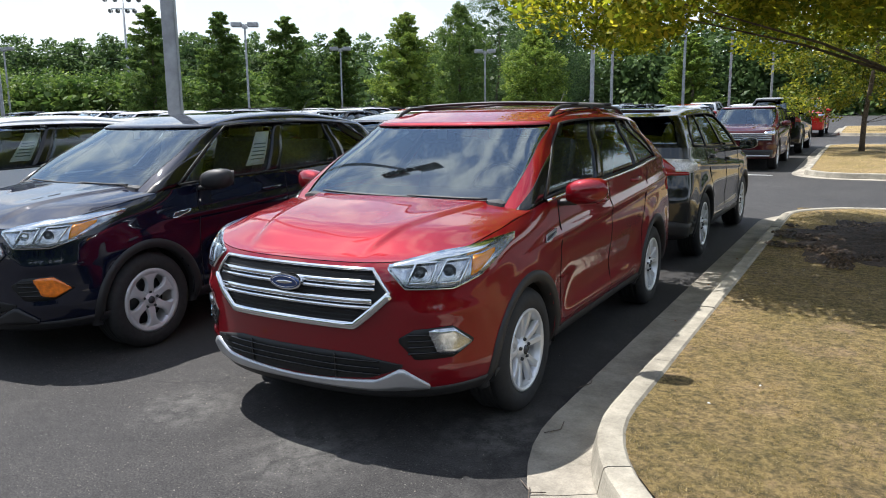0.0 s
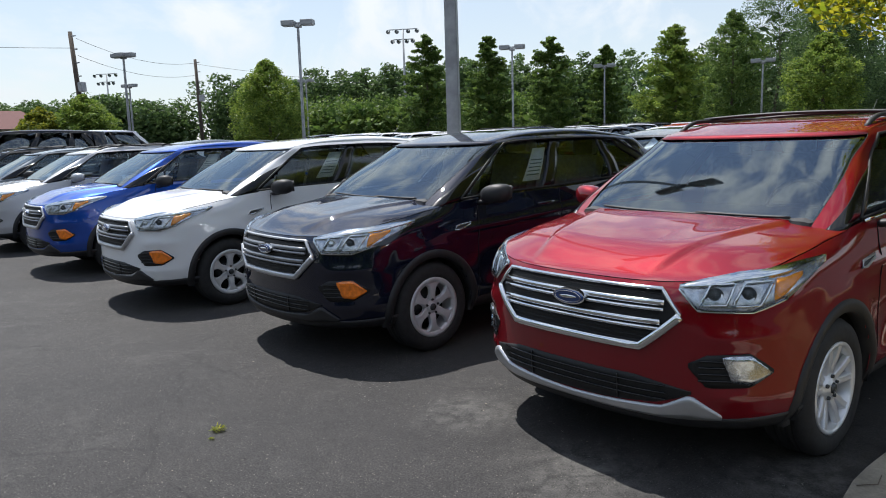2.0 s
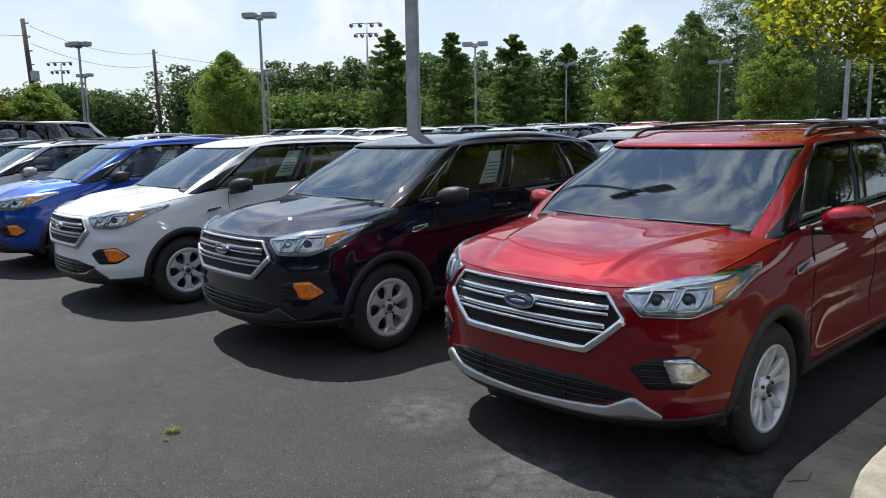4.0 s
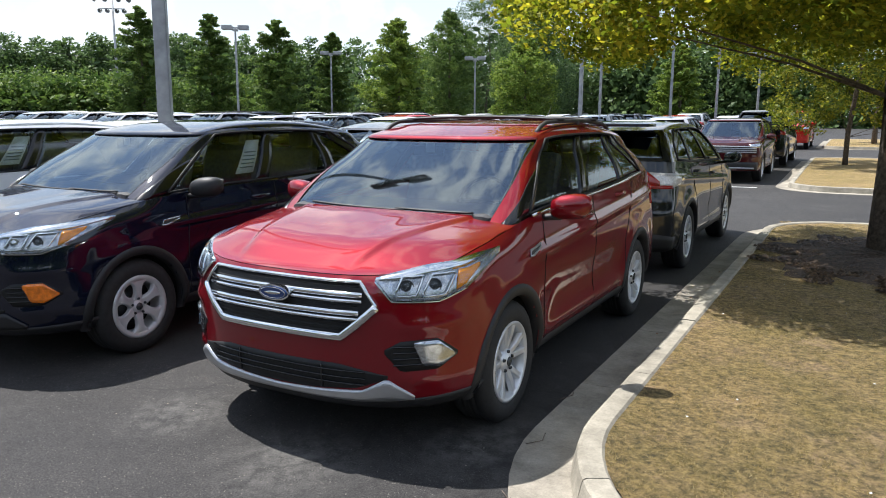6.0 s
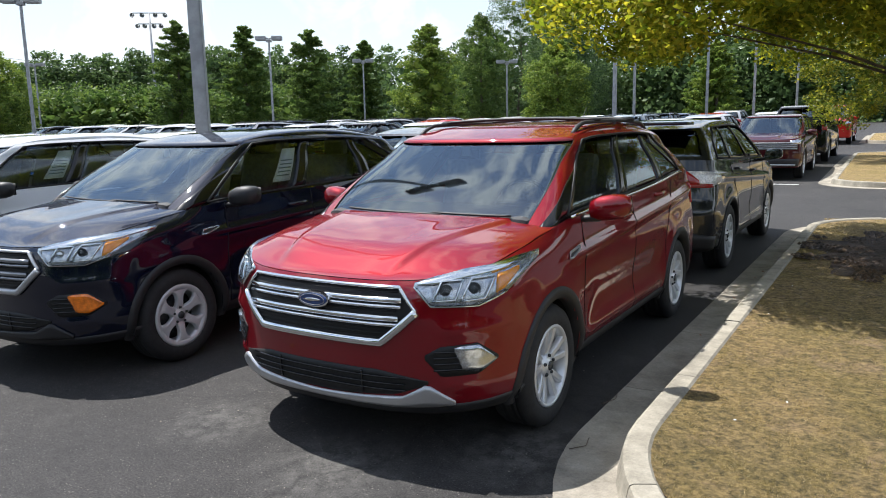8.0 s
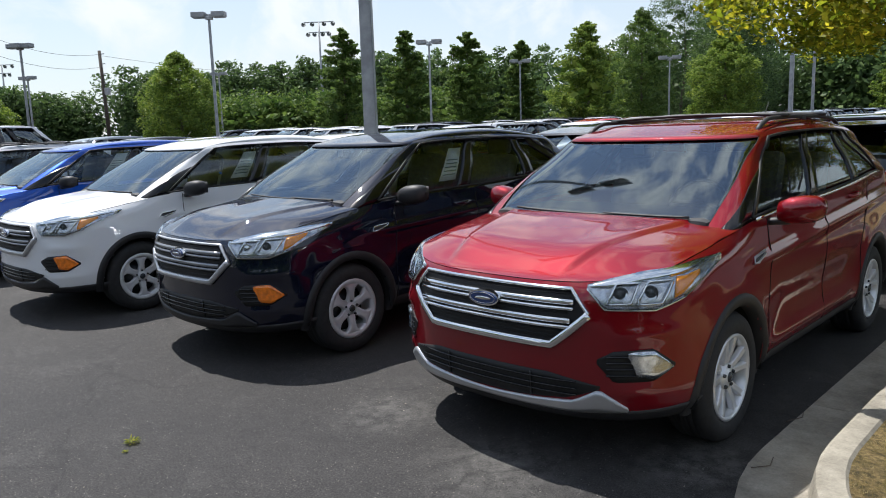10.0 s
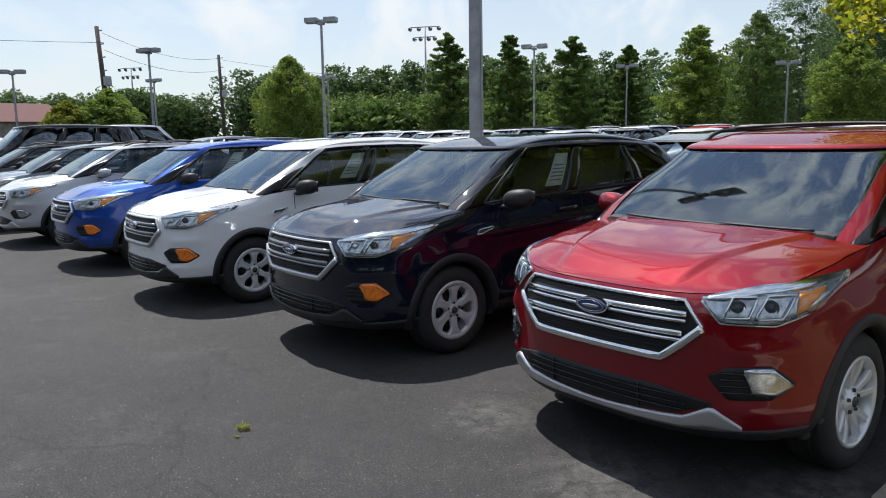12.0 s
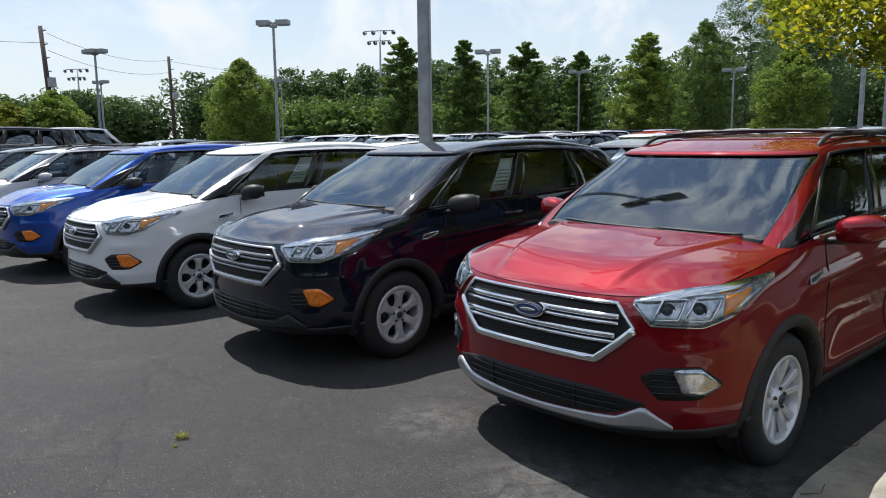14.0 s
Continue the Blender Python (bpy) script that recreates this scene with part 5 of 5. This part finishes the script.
def pickup(color, label, m):
    F, car = far_vehicle("pickup_truck", PICK, color, label, 0.5, group="")
    part("bed_floor", box((0, 4.85, 1.02), (1.7, 1.75, 0.05)), M["plastic"], car)
    part("tailgate", box((0, 5.72, 1.10), (1.6, 0.06, 0.34), 0.01), PAINT[color], car)
    car.matrix_basis = m
    return car


pickup("black", "black pickup truck parked with its tail to the lane", pose(-0.55, 30.6, float(terrain(0, 27)), 0, 0, 180))
pickup("scarlet", "bright red pickup truck beyond the second island", pose(-0.55, 38.5, float(terrain(0, 40))))

protos = []
for color, spec, nm in (("white", COMPACT, "suv"), ("silver", BIG, "full_size_suv"), ("white", MID, "crossover")):
    _, p = far_vehicle(nm, spec, color, color + " parked car in the lot behind", 0.32, rails=spec is BIG, group="parked cars in the lot")
    protos.append((p, color))
rnd = random.Random(11)
COLORS = ["white"] * 6 + ["silver"] * 4 + ["black"] * 3 + ["grey"] * 4 + ["steel"] * 2 + ["scarlet", "maroon", "blue", "red", "navy"]
places = []
for i in range(1, 8):
    places.append((-0.35 - 2.95 * i, 5.15 + 4.7, 180))
for y, turn, count, x0 in ((18.4, 0, 13, -0.7), (29.4, 180, 14, -0.6), (38.6, 0, 12, -0.6), (49.4, 180, 11, -0.6)):
    for i in range(1, count):
        places.append((x0 - 3.0 * i, y + rnd.uniform(-0.25, 0.25), turn))
for i in range(7, 14):
    places.append((-0.2 - 3.0 * i, -1.2 - 0.06 * i, 0))
places = places[7:] + places[:7]
NEAR_COLORS = ("grey", "black", "white", "silver", "white", "grey", "steel")
for i, (x, y, turn) in enumerate(places):
    k = i if i < len(protos) else rnd.randrange(3)
    p, frm = protos[k if i < 3 else rnd.choice((0, 0, 1, 2))]
    m = pose(x, y, float(terrain(x, y + (2 if turn == 0 else -2))), 0, 0, turn + rnd.uniform(-1, 1))
    if i < 3:
        p, frm = protos[i]
        p.matrix_basis = m
    else:
        col = rnd.choice(COLORS)
        if i >= len(places) - 7:
            col = NEAR_COLORS[i - len(places) + 7]
        if abs(x + 21.2) < 0.1:
            continue
        spawn(p, frm, col, m, f"{col} parked car in the lot behind")


VAN = dict(BIG, roof=((0.5, 2.02), (1.8, 2.04), (2.6, 2.08), (3.4, 2.08), (4.2, 2.06), (5.0, 2.03)), back=((0.0, 4.98), (0.4, 4.96), (0.8, 4.92), (1.0, 4.88)))
_, van = far_vehicle("van", VAN, "black", "tall black van at the end of the row", 0.32, group="")
van.matrix_basis = pose(-21.4, -0.9, float(terrain(-21.4, 0)))
_, van = far_vehicle("van", VAN, "white", "tall white van in the row behind", 0.32, group="")
van.matrix_basis = pose(-30.0, 9.6, float(terrain(-30, 8)), 0, 0, 180)


# ---- lamp posts and utility poles ----
def lamp_post(x, y, h, heads=2, thick=0.075, turn=20.0, label="grey lot lamp post with two box lamp heads"):
    z = float(terrain(x, y))
    post = tagged(new("lamp_post"), label, "street lamp", "lamp posts of the lot")
    post.matrix_basis = pose(x, y, z, 0, 0, turn)
    bm = bmesh.new()
    r = bmesh.ops.create_cone(bm, segments=4, radius1=thick * 1.414, radius2=thick * 1.05, depth=h, cap_ends=True, matrix=Matrix.Translation((0, 0, h / 2)) @ Matrix.Rotation(math.pi / 4, 4, 'Z'))
    bmesh.ops.bevel(bm, geom=[e for e in bm.edges if abs(e.verts[0].co.z - e.verts[1].co.z) > 1], offset=0.012, segments=2, affect='EDGES')
    part("post", bm, M["galv"], post)
    part("base_plate", box((0, 0, 0.15), (0.5, 0.5, 0.3), 0.02), M["kerb"], post, "concrete footing")
    for side in ((-1, 1) if heads == 2 else (-1, 0, 1)):
        bm = box((side * 0.53, -0.25 if side == 0 else 0, h + 0.04), (0.68, 0.50, 0.26), 0.03)
        add_box(bm, (side * 0.53, -0.25 if side == 0 else 0, h - 0.10), (0.58, 0.42, 0.04), 0.005)
        hd = part("lamp_head", bm, M["lamp_head"], post)
        part("arm", box((side * 0.13, 0, h + 0.02), (0.22, 0.12, 0.10), 0.01), M["galv"], post)
    part("collar", box((0, 0, h - 0.14), (0.34, 0.30, 0.14), 0.02), M["lamp_head"], post)
    return post


lamp_post(-5.29, 3.92, 9.2, thick=0.088, turn=38)
for x, y, h, heads, tn in ((-33.2, 17.7, 8.0, 2, 40), (-50.0, 14.0, 7.9, 3, 30), (-69.0, 20.4, 7.5, 2, 20), (-58.8, 7.2, 6.9, 2, 60), (-33.8, 34.5, 7.8, 2, 35), (-35.8, 47.3, 7.3, 2, 35),
                           (-25.7, 53.6, 7.0, 2, 30), (-66.7, 37.6, 8.3, 2, 30), (-7.1, 25.7, 7.6, 2, 0), (-10.8, 40.2, 7.6, 2, 0), (-5.9, 36.3, 7.6, 2, 10), (-5.0, 44.6, 7.6, 2, 0), (-3.5, 51.9, 6.3, 2, 20)):
    lamp_post(x, y, h - float(terrain(x, y)), heads, turn=tn)


def stadium_light(x, y, h):
    z = float(min(terrain(x, y), 2.2))
    st = tagged(new("stadium_light"), "tall floodlight mast with two rows of lamps", "floodlight", "floodlight masts")
    st.matrix_basis = pose(x, y, z, 0, 0, 40)
    put("mast", mesh_of("mast", *sweep([(0, 0, 0), (0, 0, h - z)], [0.28, 0.12]), M["galv"]), st)
    for dz, half in ((0.0, 2.4), (-1.6, 1.7)):
        bm = box((0, 0, h - z + dz), (half * 2, 0.14, 0.14))
        bar = part("cross_arm", bm, M["galv"], st)
        for k in (-1, -0.4, 0.4, 1):
            vs, fs = lathe([(0.08, -0.25), (0.22, -0.05), (0.36, 0.2), (0.33, 0.2)], 14)
            m = Matrix.Translation((half * k, -0.3, h - z + dz - 0.3)) @ Matrix.Rotation(-math.pi / 2, 4, 'Z') @ Matrix.Rotation(0.5, 4, 'Y')
            put("floodlamp", mesh_of("floodlamp", [m @ Vector(v) for v in vs], fs, M["lamp_head"]), bar)


stadium_light(-96.5, 73.7, 20.0)
stadium_light(-160.6, 45.8, 17.4)


def utility_pole(x, y, h, lean):
    z = float(min(terrain(x, y), 2.2))
    up = tagged(new("utility_pole"), "dark timber utility pole with insulators and wires", "utility pole", "utility poles")
    up.matrix_basis = pose(x, y, z, 0, lean, 25)
    put("mast", mesh_of("mast", *sweep([(0, 0, 0), (0, 0, h - z)], [0.24, 0.17]), M["timber"]), up)
    for k in range(4):
        part("insulator", box((0.3, 0, h - z - 0.4 - k * 1.1), (0.6, 0.08, 0.10), 0.02), M["galv"], up)
    part("transformer", box((0.5, 0, h - z - 4.6), (0.5, 0.5, 0.8), 0.08), M["galv"], up)


utility_pole(-65.3, 15.3, 11.6, -4.0)
utility_pole(-85.3, 33.8, 12.2, -1.5)
for k, (a, b) in enumerate((((-65.5, 15.3, 11.0), (-85.3, 33.8, 11.8)), ((-65.4, 15.3, 9.6), (-85.3, 33.8, 10.4)), ((-85.3, 33.8, 11.6), (-95, 95, 11.0)), ((-65.4, 15.3, 10.2), (-60, -40, 10.2)))):
    pts = [Vector(a).lerp(Vector(b), i / 14) - Vector((0, 0, 0.9 * 4 * (i / 14) * (1 - i / 14))) for i in range(15)]
    tagged(put("power_line", mesh_of("power_line", *sweep(pts, 0.018, sides=5), M["plastic"])), "thin dark overhead power line", "cable", "power lines")


# ---- trees ----
def leaf_cloud(centres, spread, per, size, seed, flat=0.75):
    """Pointed leaves strewn round clump centres."""
    r = np.random.RandomState(seed)
    centres = np.asarray(centres, float)
    spread = np.broadcast_to(np.asarray(spread, float), (len(centres),))
    c = np.repeat(centres, per, 0)
    sp = np.repeat(spread, per)[:, None]
    d = r.normal(0, 1, (len(c), 3))
    d /= np.linalg.norm(d, axis=1, keepdims=True)
    p = c + d * sp * r.uniform(0.25, 1.0, (len(c), 1)) ** 0.6 * (1, 1, flat)
    a = r.normal(0, 1, (len(c), 3))
    a[:, 2] *= 0.6
    a /= np.linalg.norm(a, axis=1, keepdims=True)
    b = np.cross(a, r.normal(0, 1, (len(c), 3)) + (0, 0, 0.8))
    b /= np.linalg.norm(b, axis=1, keepdims=True)
    s = (size * r.uniform(0.6, 1.35, (len(c), 1)))
    vs = np.stack([p - a * s * 0.5, p + b * s * 0.26, p + a * s * 0.55, p - b * s * 0.26], 1).reshape(-1, 3)
    return vs, np.arange(len(vs)).reshape(-1, 4)


def heart(c, rad, half, r, count=220):
    """Broad crossed sprays that fill the dense inside of a crown."""
    vs = []
    for _ in range(count):
        a, t, q = r.uniform(0, 2 * math.pi), math.acos(r.uniform(-1, 1)), r.random() ** 0.4
        p = Vector((c[0] + math.sin(t) * math.cos(a) * rad * q, c[1] + math.sin(t) * math.sin(a) * rad * q, c[2] + math.cos(t) * half * q))
        u = Vector((r.gauss(0, 1), r.gauss(0, 1), r.gauss(0, 0.6))).normalized()
        v = u.cross(Vector((r.gauss(0, 1), r.gauss(0, 1), r.gauss(0, 1)))).normalized()
        k = rad * r.uniform(0.11, 0.22)
        vs += [p - u * k, p + v * k * 0.6, p + u * k, p - v * k * 0.6]
    return np.array([tuple(v) for v in vs]), np.arange(len(vs)).reshape(-1, 4)


def tree(x, y, top, radius, low, leaf, clumps, per, mat, seed, shape="round", trunk=0.14, label="green leafy tree", group="", bend=(0, 0), squash=1.0):
    r = random.Random(seed)
    z = float(min(terrain(x, y), 2.2))
    h = top - z
    t = tagged(new("tree"), label, "tree", group)
    t.matrix_basis = pose(x, y, z)
    pts = [(0, 0, -0.1), (0.0, 0, h * 0.15), (0.03 * h * r.uniform(-1, 1), 0.02 * h, h * 0.45), (bend[0] * 0.4, bend[1] * 0.4, h * 0.9)]
    put("trunk", mesh_of("trunk", *sweep(pts, [trunk * 1.25, trunk, trunk * 0.7, trunk * 0.12], sides=10), M["bark"]), t)
    cs, sp = [], []
    core = (0.0, 0.0)
    if shape == "cone":
        # tiers of boughs, each a run of clumps that thins to its tip
        boughs = clumps // 5
        for i in range(boughs):
            u = ((i + r.random()) / boughs) ** 1.15
            k = min(1.0, 0.62 + u * 2.2) * (1 - u) ** 0.52 * r.uniform(0.78, 1.08)
            a, zz = r.random() * 2 * math.pi, low + (h - low) * u
            for j in range(5):
                q = 0.22 + 0.78 * j / 4
                cs.append((math.cos(a) * radius * k * q, math.sin(a) * radius * k * q, zz + radius * k * 0.16 * q * q + r.uniform(-0.1, 0.1)))
                sp.append(radius * (0.19 - 0.09 * q) * (0.55 + 0.6 * k))
        for i in range(10):
            cs.append((r.uniform(-0.1, 0.1), r.uniform(-0.1, 0.1), h - 0.10 - i * 0.15))
            sp.append(0.07 + 0.04 * i)
        core = (0.62, 0.80)
    for i in range(0 if shape == "cone" else clumps):
        u = ((i + r.random()) / clumps) ** (1.6 if shape == "umbrella" else 1.0)
        if shape == "column":
            k = min(1, (1 - u) * 2.6 + 0.12) * min(1, u * 5 + 0.4)
        elif shape == "oval":
            k = max(0.05, math.sin(math.pi * min(1.0, u * 0.80 + 0.20))) ** 0.8
        elif shape == "umbrella":
            k = math.sqrt(max(0.04, 1 - u ** 2.2))
        else:
            k = math.sqrt(max(0.03, 1 - (2 * u - 0.85) ** 2 / 1.4))
        a = r.random() * 2 * math.pi
        q = r.random() ** 0.45
        zz = low + (h - low) * u
        lean = 0.7 + 0.3 * u if shape == "umbrella" else u
        cs.append((math.cos(a) * radius * k * q + bend[0] * lean, math.sin(a) * radius * k * q * squash + bend[1] * lean, zz + r.uniform(-0.2, 0.2) * radius * 0.3))
        sp.append(radius * (r.uniform(0.08, 0.16) if shape == "umbrella" else r.uniform(0.11, 0.22)) * (0.45 + 0.6 * k))
    if shape in ("column", "oval"):
        core = (0.62, 0.85)
    if shape == "round" and radius > 3.5:
        core = (0.66, 0.85)
    vs, fs = leaf_cloud(cs, sp, per, leaf, seed, 0.5 if shape == "cone" else 0.75)
    if core[0]:
        # the dense inside of the crown
        kv, kf = heart((0, 0, low + (h - low) * 0.42), radius * core[0], (h - low) * 0.5 * core[1], r)
        fs = np.concatenate([fs, kf + len(vs)])
        vs = np.concatenate([vs, kv])
    put("crown", fast_mesh("crown", vs, fs, mat), t)
    for i in range(0, clumps, max(1, clumps // 16)):
        c = cs[i]
        s = (0, 0, max(low * 0.7, c[2] - 0.35 * radius - 0.3))
        mid = (c[0] * 0.45, c[1] * 0.45, s[2] * 0.45 + c[2] * 0.55)
        put("limb", mesh_of("limb", *sweep([s, mid, c], [trunk * 0.14, trunk * 0.08, trunk * 0.03], sides=6), M["bark"]), t)
    return t


# the island tree whose crown hangs over the cars, and the one on the second island
tree(2.92, 7.75, 8.0, 4.0, 2.80, 0.074, 420, 620, M["leaf_near"], 21, "umbrella", 0.17, "broad yellow-green shade tree on the lawn island", bend=(-0.9, -1.3), squash=0.82)
tree(2.25, 25.5, 7.8, 3.3, 1.5, 0.12, 210, 210, M["leaf_mid"], 22, "round", 0.085, "young yellow-green maple on the second island")
tree(3.4, 45.0, 8.0, 3.0, 2.2, 0.2, 60, 90, M["leaf_mid"], 27, "round", 0.13, "yellow-green tree on the third island")

ROWT = "trees along the lot"
for i, (x, y, top, rad, shape, mat) in enumerate((
        (-45.6, 36.5, 10.1, 3.0, "cone", "leaf_back"), (-42.2, 40.3, 9.85, 2.9, "cone", "leaf_back"), (-37.2, 42.3, 9.3, 3.0, "cone", "leaf_back"),
        (-37.5, 49.8, 9.25, 2.4, "cone", "leaf_back"), (-29.7, 47.9, 9.6, 3.7, "cone", "leaf_back_light"), (-33.3, 63.2, 12.5, 3.0, "column", "leaf_back"),
        (-34.4, 73.8, 17.0, 4.6, "round", "leaf_wood"), (-31.0, 80.5, 19.0, 5.0, "round", "leaf_wood"), (-20.0, 50.7, 7.9, 2.5, "column", "leaf_back_light"),
        (-50.9, 24.9, 8.1, 3.0, "oval", "leaf_back_light"), (-55.6, 12.7, 5.6, 2.4, "oval", "leaf_back_light"), (-56.2, 10.0, 4.7, 1.9, "oval", "leaf_mid"),
        (-24.0, 62.0, 13.0, 4.0, "round", "leaf_wood"), (-9.5, 56.0, 7.5, 2.6, "cone", "leaf_back_light"))):
    tree(x, y, top, rad, 0.5, 0.17, 540, 62, M[mat], 40 + i, shape, 0.16, "tall green tree beyond the parked cars", ROWT)


def woods(name, path, depth, lo, hi, count, seed, mat, label, size=0.95):
    """A far belt of trees: clumps heaped to a ragged skyline."""
    r = random.Random(seed)
    path = np.array(path, float)
    d = np.concatenate([[0], np.cumsum(np.linalg.norm(np.diff(path, axis=0), axis=1))])
    cs, sp, hv, hf = [], [], [], []
    for _ in range(count):
        q = r.random() * d[-1]
        x, y = np.interp(q, d, path[:, 0]), np.interp(q, d, path[:, 1])
        height = np.interp(q, d, np.linspace(0, 1, len(d))) * 0 + r.uniform(lo, hi) * (0.82 + 0.3 * noise.noise((q * 0.05, seed, 0)))
        a, b = r.uniform(-depth, depth), r.uniform(-depth, depth)
        w = r.uniform(3.0, 5.2)
        steps = int(height / 1.7)
        kv, kf = heart((x + a, y + b, 1.2 + height * 0.40), w * 0.80, height * 0.48, r, 120)
        hf.append(kf + len(hv) * len(kv))
        hv.append(kv)
        for k in range(steps):
            u = (k + 0.5) / steps
            kk = math.sqrt(max(0.06, 1 - max(0, u - 0.35) ** 2 / 0.45))
            for _ in range(2):
                t = r.random() * 2 * math.pi
                cs.append((x + a + math.cos(t) * w * kk * 0.6, y + b + math.sin(t) * w * kk * 0.6, 1.2 + height * u))
                sp.append(w * 0.55 * kk)
    vs, fs = leaf_cloud(cs, sp, 42, size * 0.5, seed)
    fs = np.concatenate([fs] + [k + len(vs) for k in hf])
    vs = np.concatenate([vs] + hv)
    tagged(put(name, fast_mesh(name, vs, fs, mat)), label, "woods", "", "stuff")


woods("woods", ((-165, -20), (-156, 21), (-153, 35), (-147, 55)), 5, 11.0, 14.0, 190, 5, M["leaf_wood"], "dark green far woods on the skyline", 1.3)
woods("woods", ((-140, 60), (-126, 75), (-118, 86), (-100, 100), (-80, 110)), 5, 14.0, 19.0, 190, 6, M["leaf_wood"], "dark green far woods behind the lot", 1.3)
woods("woods", ((-95, 50), (-85, 62), (-70, 75)), 3, 6.0, 9.0, 110, 7, M["leaf_back"], "young green trees below the far woods", 0.8)
woods("woods", ((-62, 92), (-33, 101), (-14, 100), (2, 97)), 5, 11.0, 17.0, 140, 8, M["leaf_wood"], "dark green woods closing the far side", 1.1)
woods("woods", ((8, 100), (30, 92), (60, 70)), 4, 5.0, 8.0, 60, 12, M["leaf_wood"], "low dark green scrub closing the far side", 1.1)

# unseen belt behind and beside the camera, added to darken the car paint's reflections
woods("woods", ((-90, -42), (-40, -36), (0, -34), (35, -32), (62, -10), (64, 40)), 5, 10.0, 15.0, 190, 9, M["leaf_wood"], "dark green woods added out of view on the near side to darken reflections", 1.5)

# low red roof far off
house_far = tagged(new("building"), "low building with a dull red roof far off", "building")
house_far.matrix_basis = pose(-92, 9, 1.2, 0, 0, 5)
part("wall", box((0, 0, 1.5), (12, 16, 3.0)), M["kerb"], house_far)
bm = bmesh.new()
vv = [bm.verts.new(v) for v in ((-6.6, -8.6, 3.0), (6.6, -8.6, 3.0), (6.6, 8.6, 3.0), (-6.6, 8.6, 3.0), (0, -7, 5.2), (0, 7, 5.2))]
for f in ((0, 1, 4), (1, 2, 5, 4), (2, 3, 5), (3, 0, 4, 5), (3, 2, 1, 0)):
    bm.faces.new([vv[i] for i in f])
part("roof", bm, M["brick"], house_far)


# ---- small things on the ground ----
def weed(x, y, size, seed):
    r = np.random.RandomState(seed)
    n = 60
    t = r.uniform(0, 2 * math.pi, n)
    d = r.uniform(0.2, 1.0, n) * size
    p = np.stack([x + np.cos(t) * d, y + np.sin(t) * d * 0.8, 0.004 + r.uniform(0.0, 0.4, n) * size], -1)
    a = np.stack([np.cos(t), np.sin(t), r.uniform(0, 0.6, n)], -1) * size * 0.45
    b = np.stack([-np.sin(t), np.cos(t), 0 * t], -1) * size * 0.10
    vs = np.stack([p - a * 0.4, p + b, p + a, p - b], 1).reshape(-1, 3)
    tagged(put("weed", fast_mesh("weed", vs, np.arange(4 * n).reshape(-1, 4), M["leaf_near"])), "small yellow-green weed in an asphalt crack", "weed", "weeds")


weed(-1.60, -1.19, 0.045, 1)
weed(-1.50, -1.27, 0.018, 2)


def litter(name, count, box_, size, mat, seed, z, label, keep=None):
    """Loose grit, chips or fallen leaves, past counting."""
    r = np.random.RandomState(seed)
    x, y = r.uniform(box_[0], box_[2], count), r.uniform(box_[1], box_[3], count)
    if keep is not None:
        ok = keep(x, y)
        x, y = x[ok], y[ok]
    n = len(x)
    s_ = size * r.uniform(0.3, 1.0, n) ** 1.5
    c = np.stack([x, y, terrain(x, y) + z], -1)
    t = r.uniform(0, 2 * math.pi, n)
    u = np.stack([np.cos(t), np.sin(t), 0 * t], -1) * s_[:, None]
    v = np.stack([-np.sin(t), np.cos(t), 0 * t], -1) * (s_ * r.uniform(0.4, 0.9, n))[:, None]
    up = np.stack([0 * t, 0 * t, s_ * r.uniform(0.4, 0.8, n)], -1)
    vs = np.stack([c - u, c - v, c + u, c + v, c + up], 1).reshape(-1, 3)
    k = 5 * np.arange(n)[:, None]
    fs = np.concatenate([k + np.array(q) for q in ((0, 1, 4), (1, 2, 4), (2, 3, 4), (3, 0, 4))])
    tagged(put(name, fast_mesh(name, vs, fs, mat)), label, "litter", "", "stuff")


litter("grit", 500, (-9, -2.6, 1.2, 4), 0.007, M["gutter"], 5, 0.001, "pale grit strewn on the asphalt")
M["aggregate"] = leafy("aggregate", (0.015, 0.015, 0.016), (0.06, 0.058, 0.055), (0.19, 0.18, 0.165), 0.0)
litter("aggregate", 70000, (-7.5, -2.7, 1.05, 0.6), 0.0062, M["aggregate"], 9, -0.0005, "stone chips in the worn asphalt surface")
M["chip"] = leafy("mulch_chip", (0.018, 0.011, 0.007), (0.055, 0.032, 0.019), (0.13, 0.085, 0.052), 0.0)
litter("mulch_chips", 15000, (1.3, 5.0, 4.6, 9.2), 0.045, M["chip"], 6, 0.135, "dark mulch chips round the tree", lambda x, y: np.hypot((x - 3.0), (y - 7.1) / 1.35) < 1.30 + 0.18 * np.sin(x * 9) + 0.15 * np.sin(y * 7.3 + x * 3))
litter("fallen_leaves", 420, (1.02, -0.4, 4.2, 9.5), 0.022, M["leaf_dead"], 7, 0.006, "brown fallen leaves along the gutter", lambda x, y: (x > 1.22) & (x < 1.40) & (y > 0.8))
litter("fallen_leaves", 500, (1.6, 0.6, 5.0, 9.5), 0.010, M["paper"], 8, 0.13, "pale scraps and dry leaves in the grass", lambda x, y: np.sin(x * 37.1 + y * 91.7) > 0.9)
for pts in (((1.22, 0.10), (1.30, 0.02), (1.36, 0.05)), ((1.28, 0.06), (1.33, -0.08)), ((1.12, 0.62), (1.18, 0.70), (1.16, 0.80)), ((1.05, 1.3), (1.10, 1.42), (1.08, 1.5))):
    tagged(put("twig", mesh_of("twig", *sweep([(x, y, 0.014) for x, y in pts], 0.0025, sides=5), M["bark"])), "thin dry twig in the gutter", "twig", "twigs")
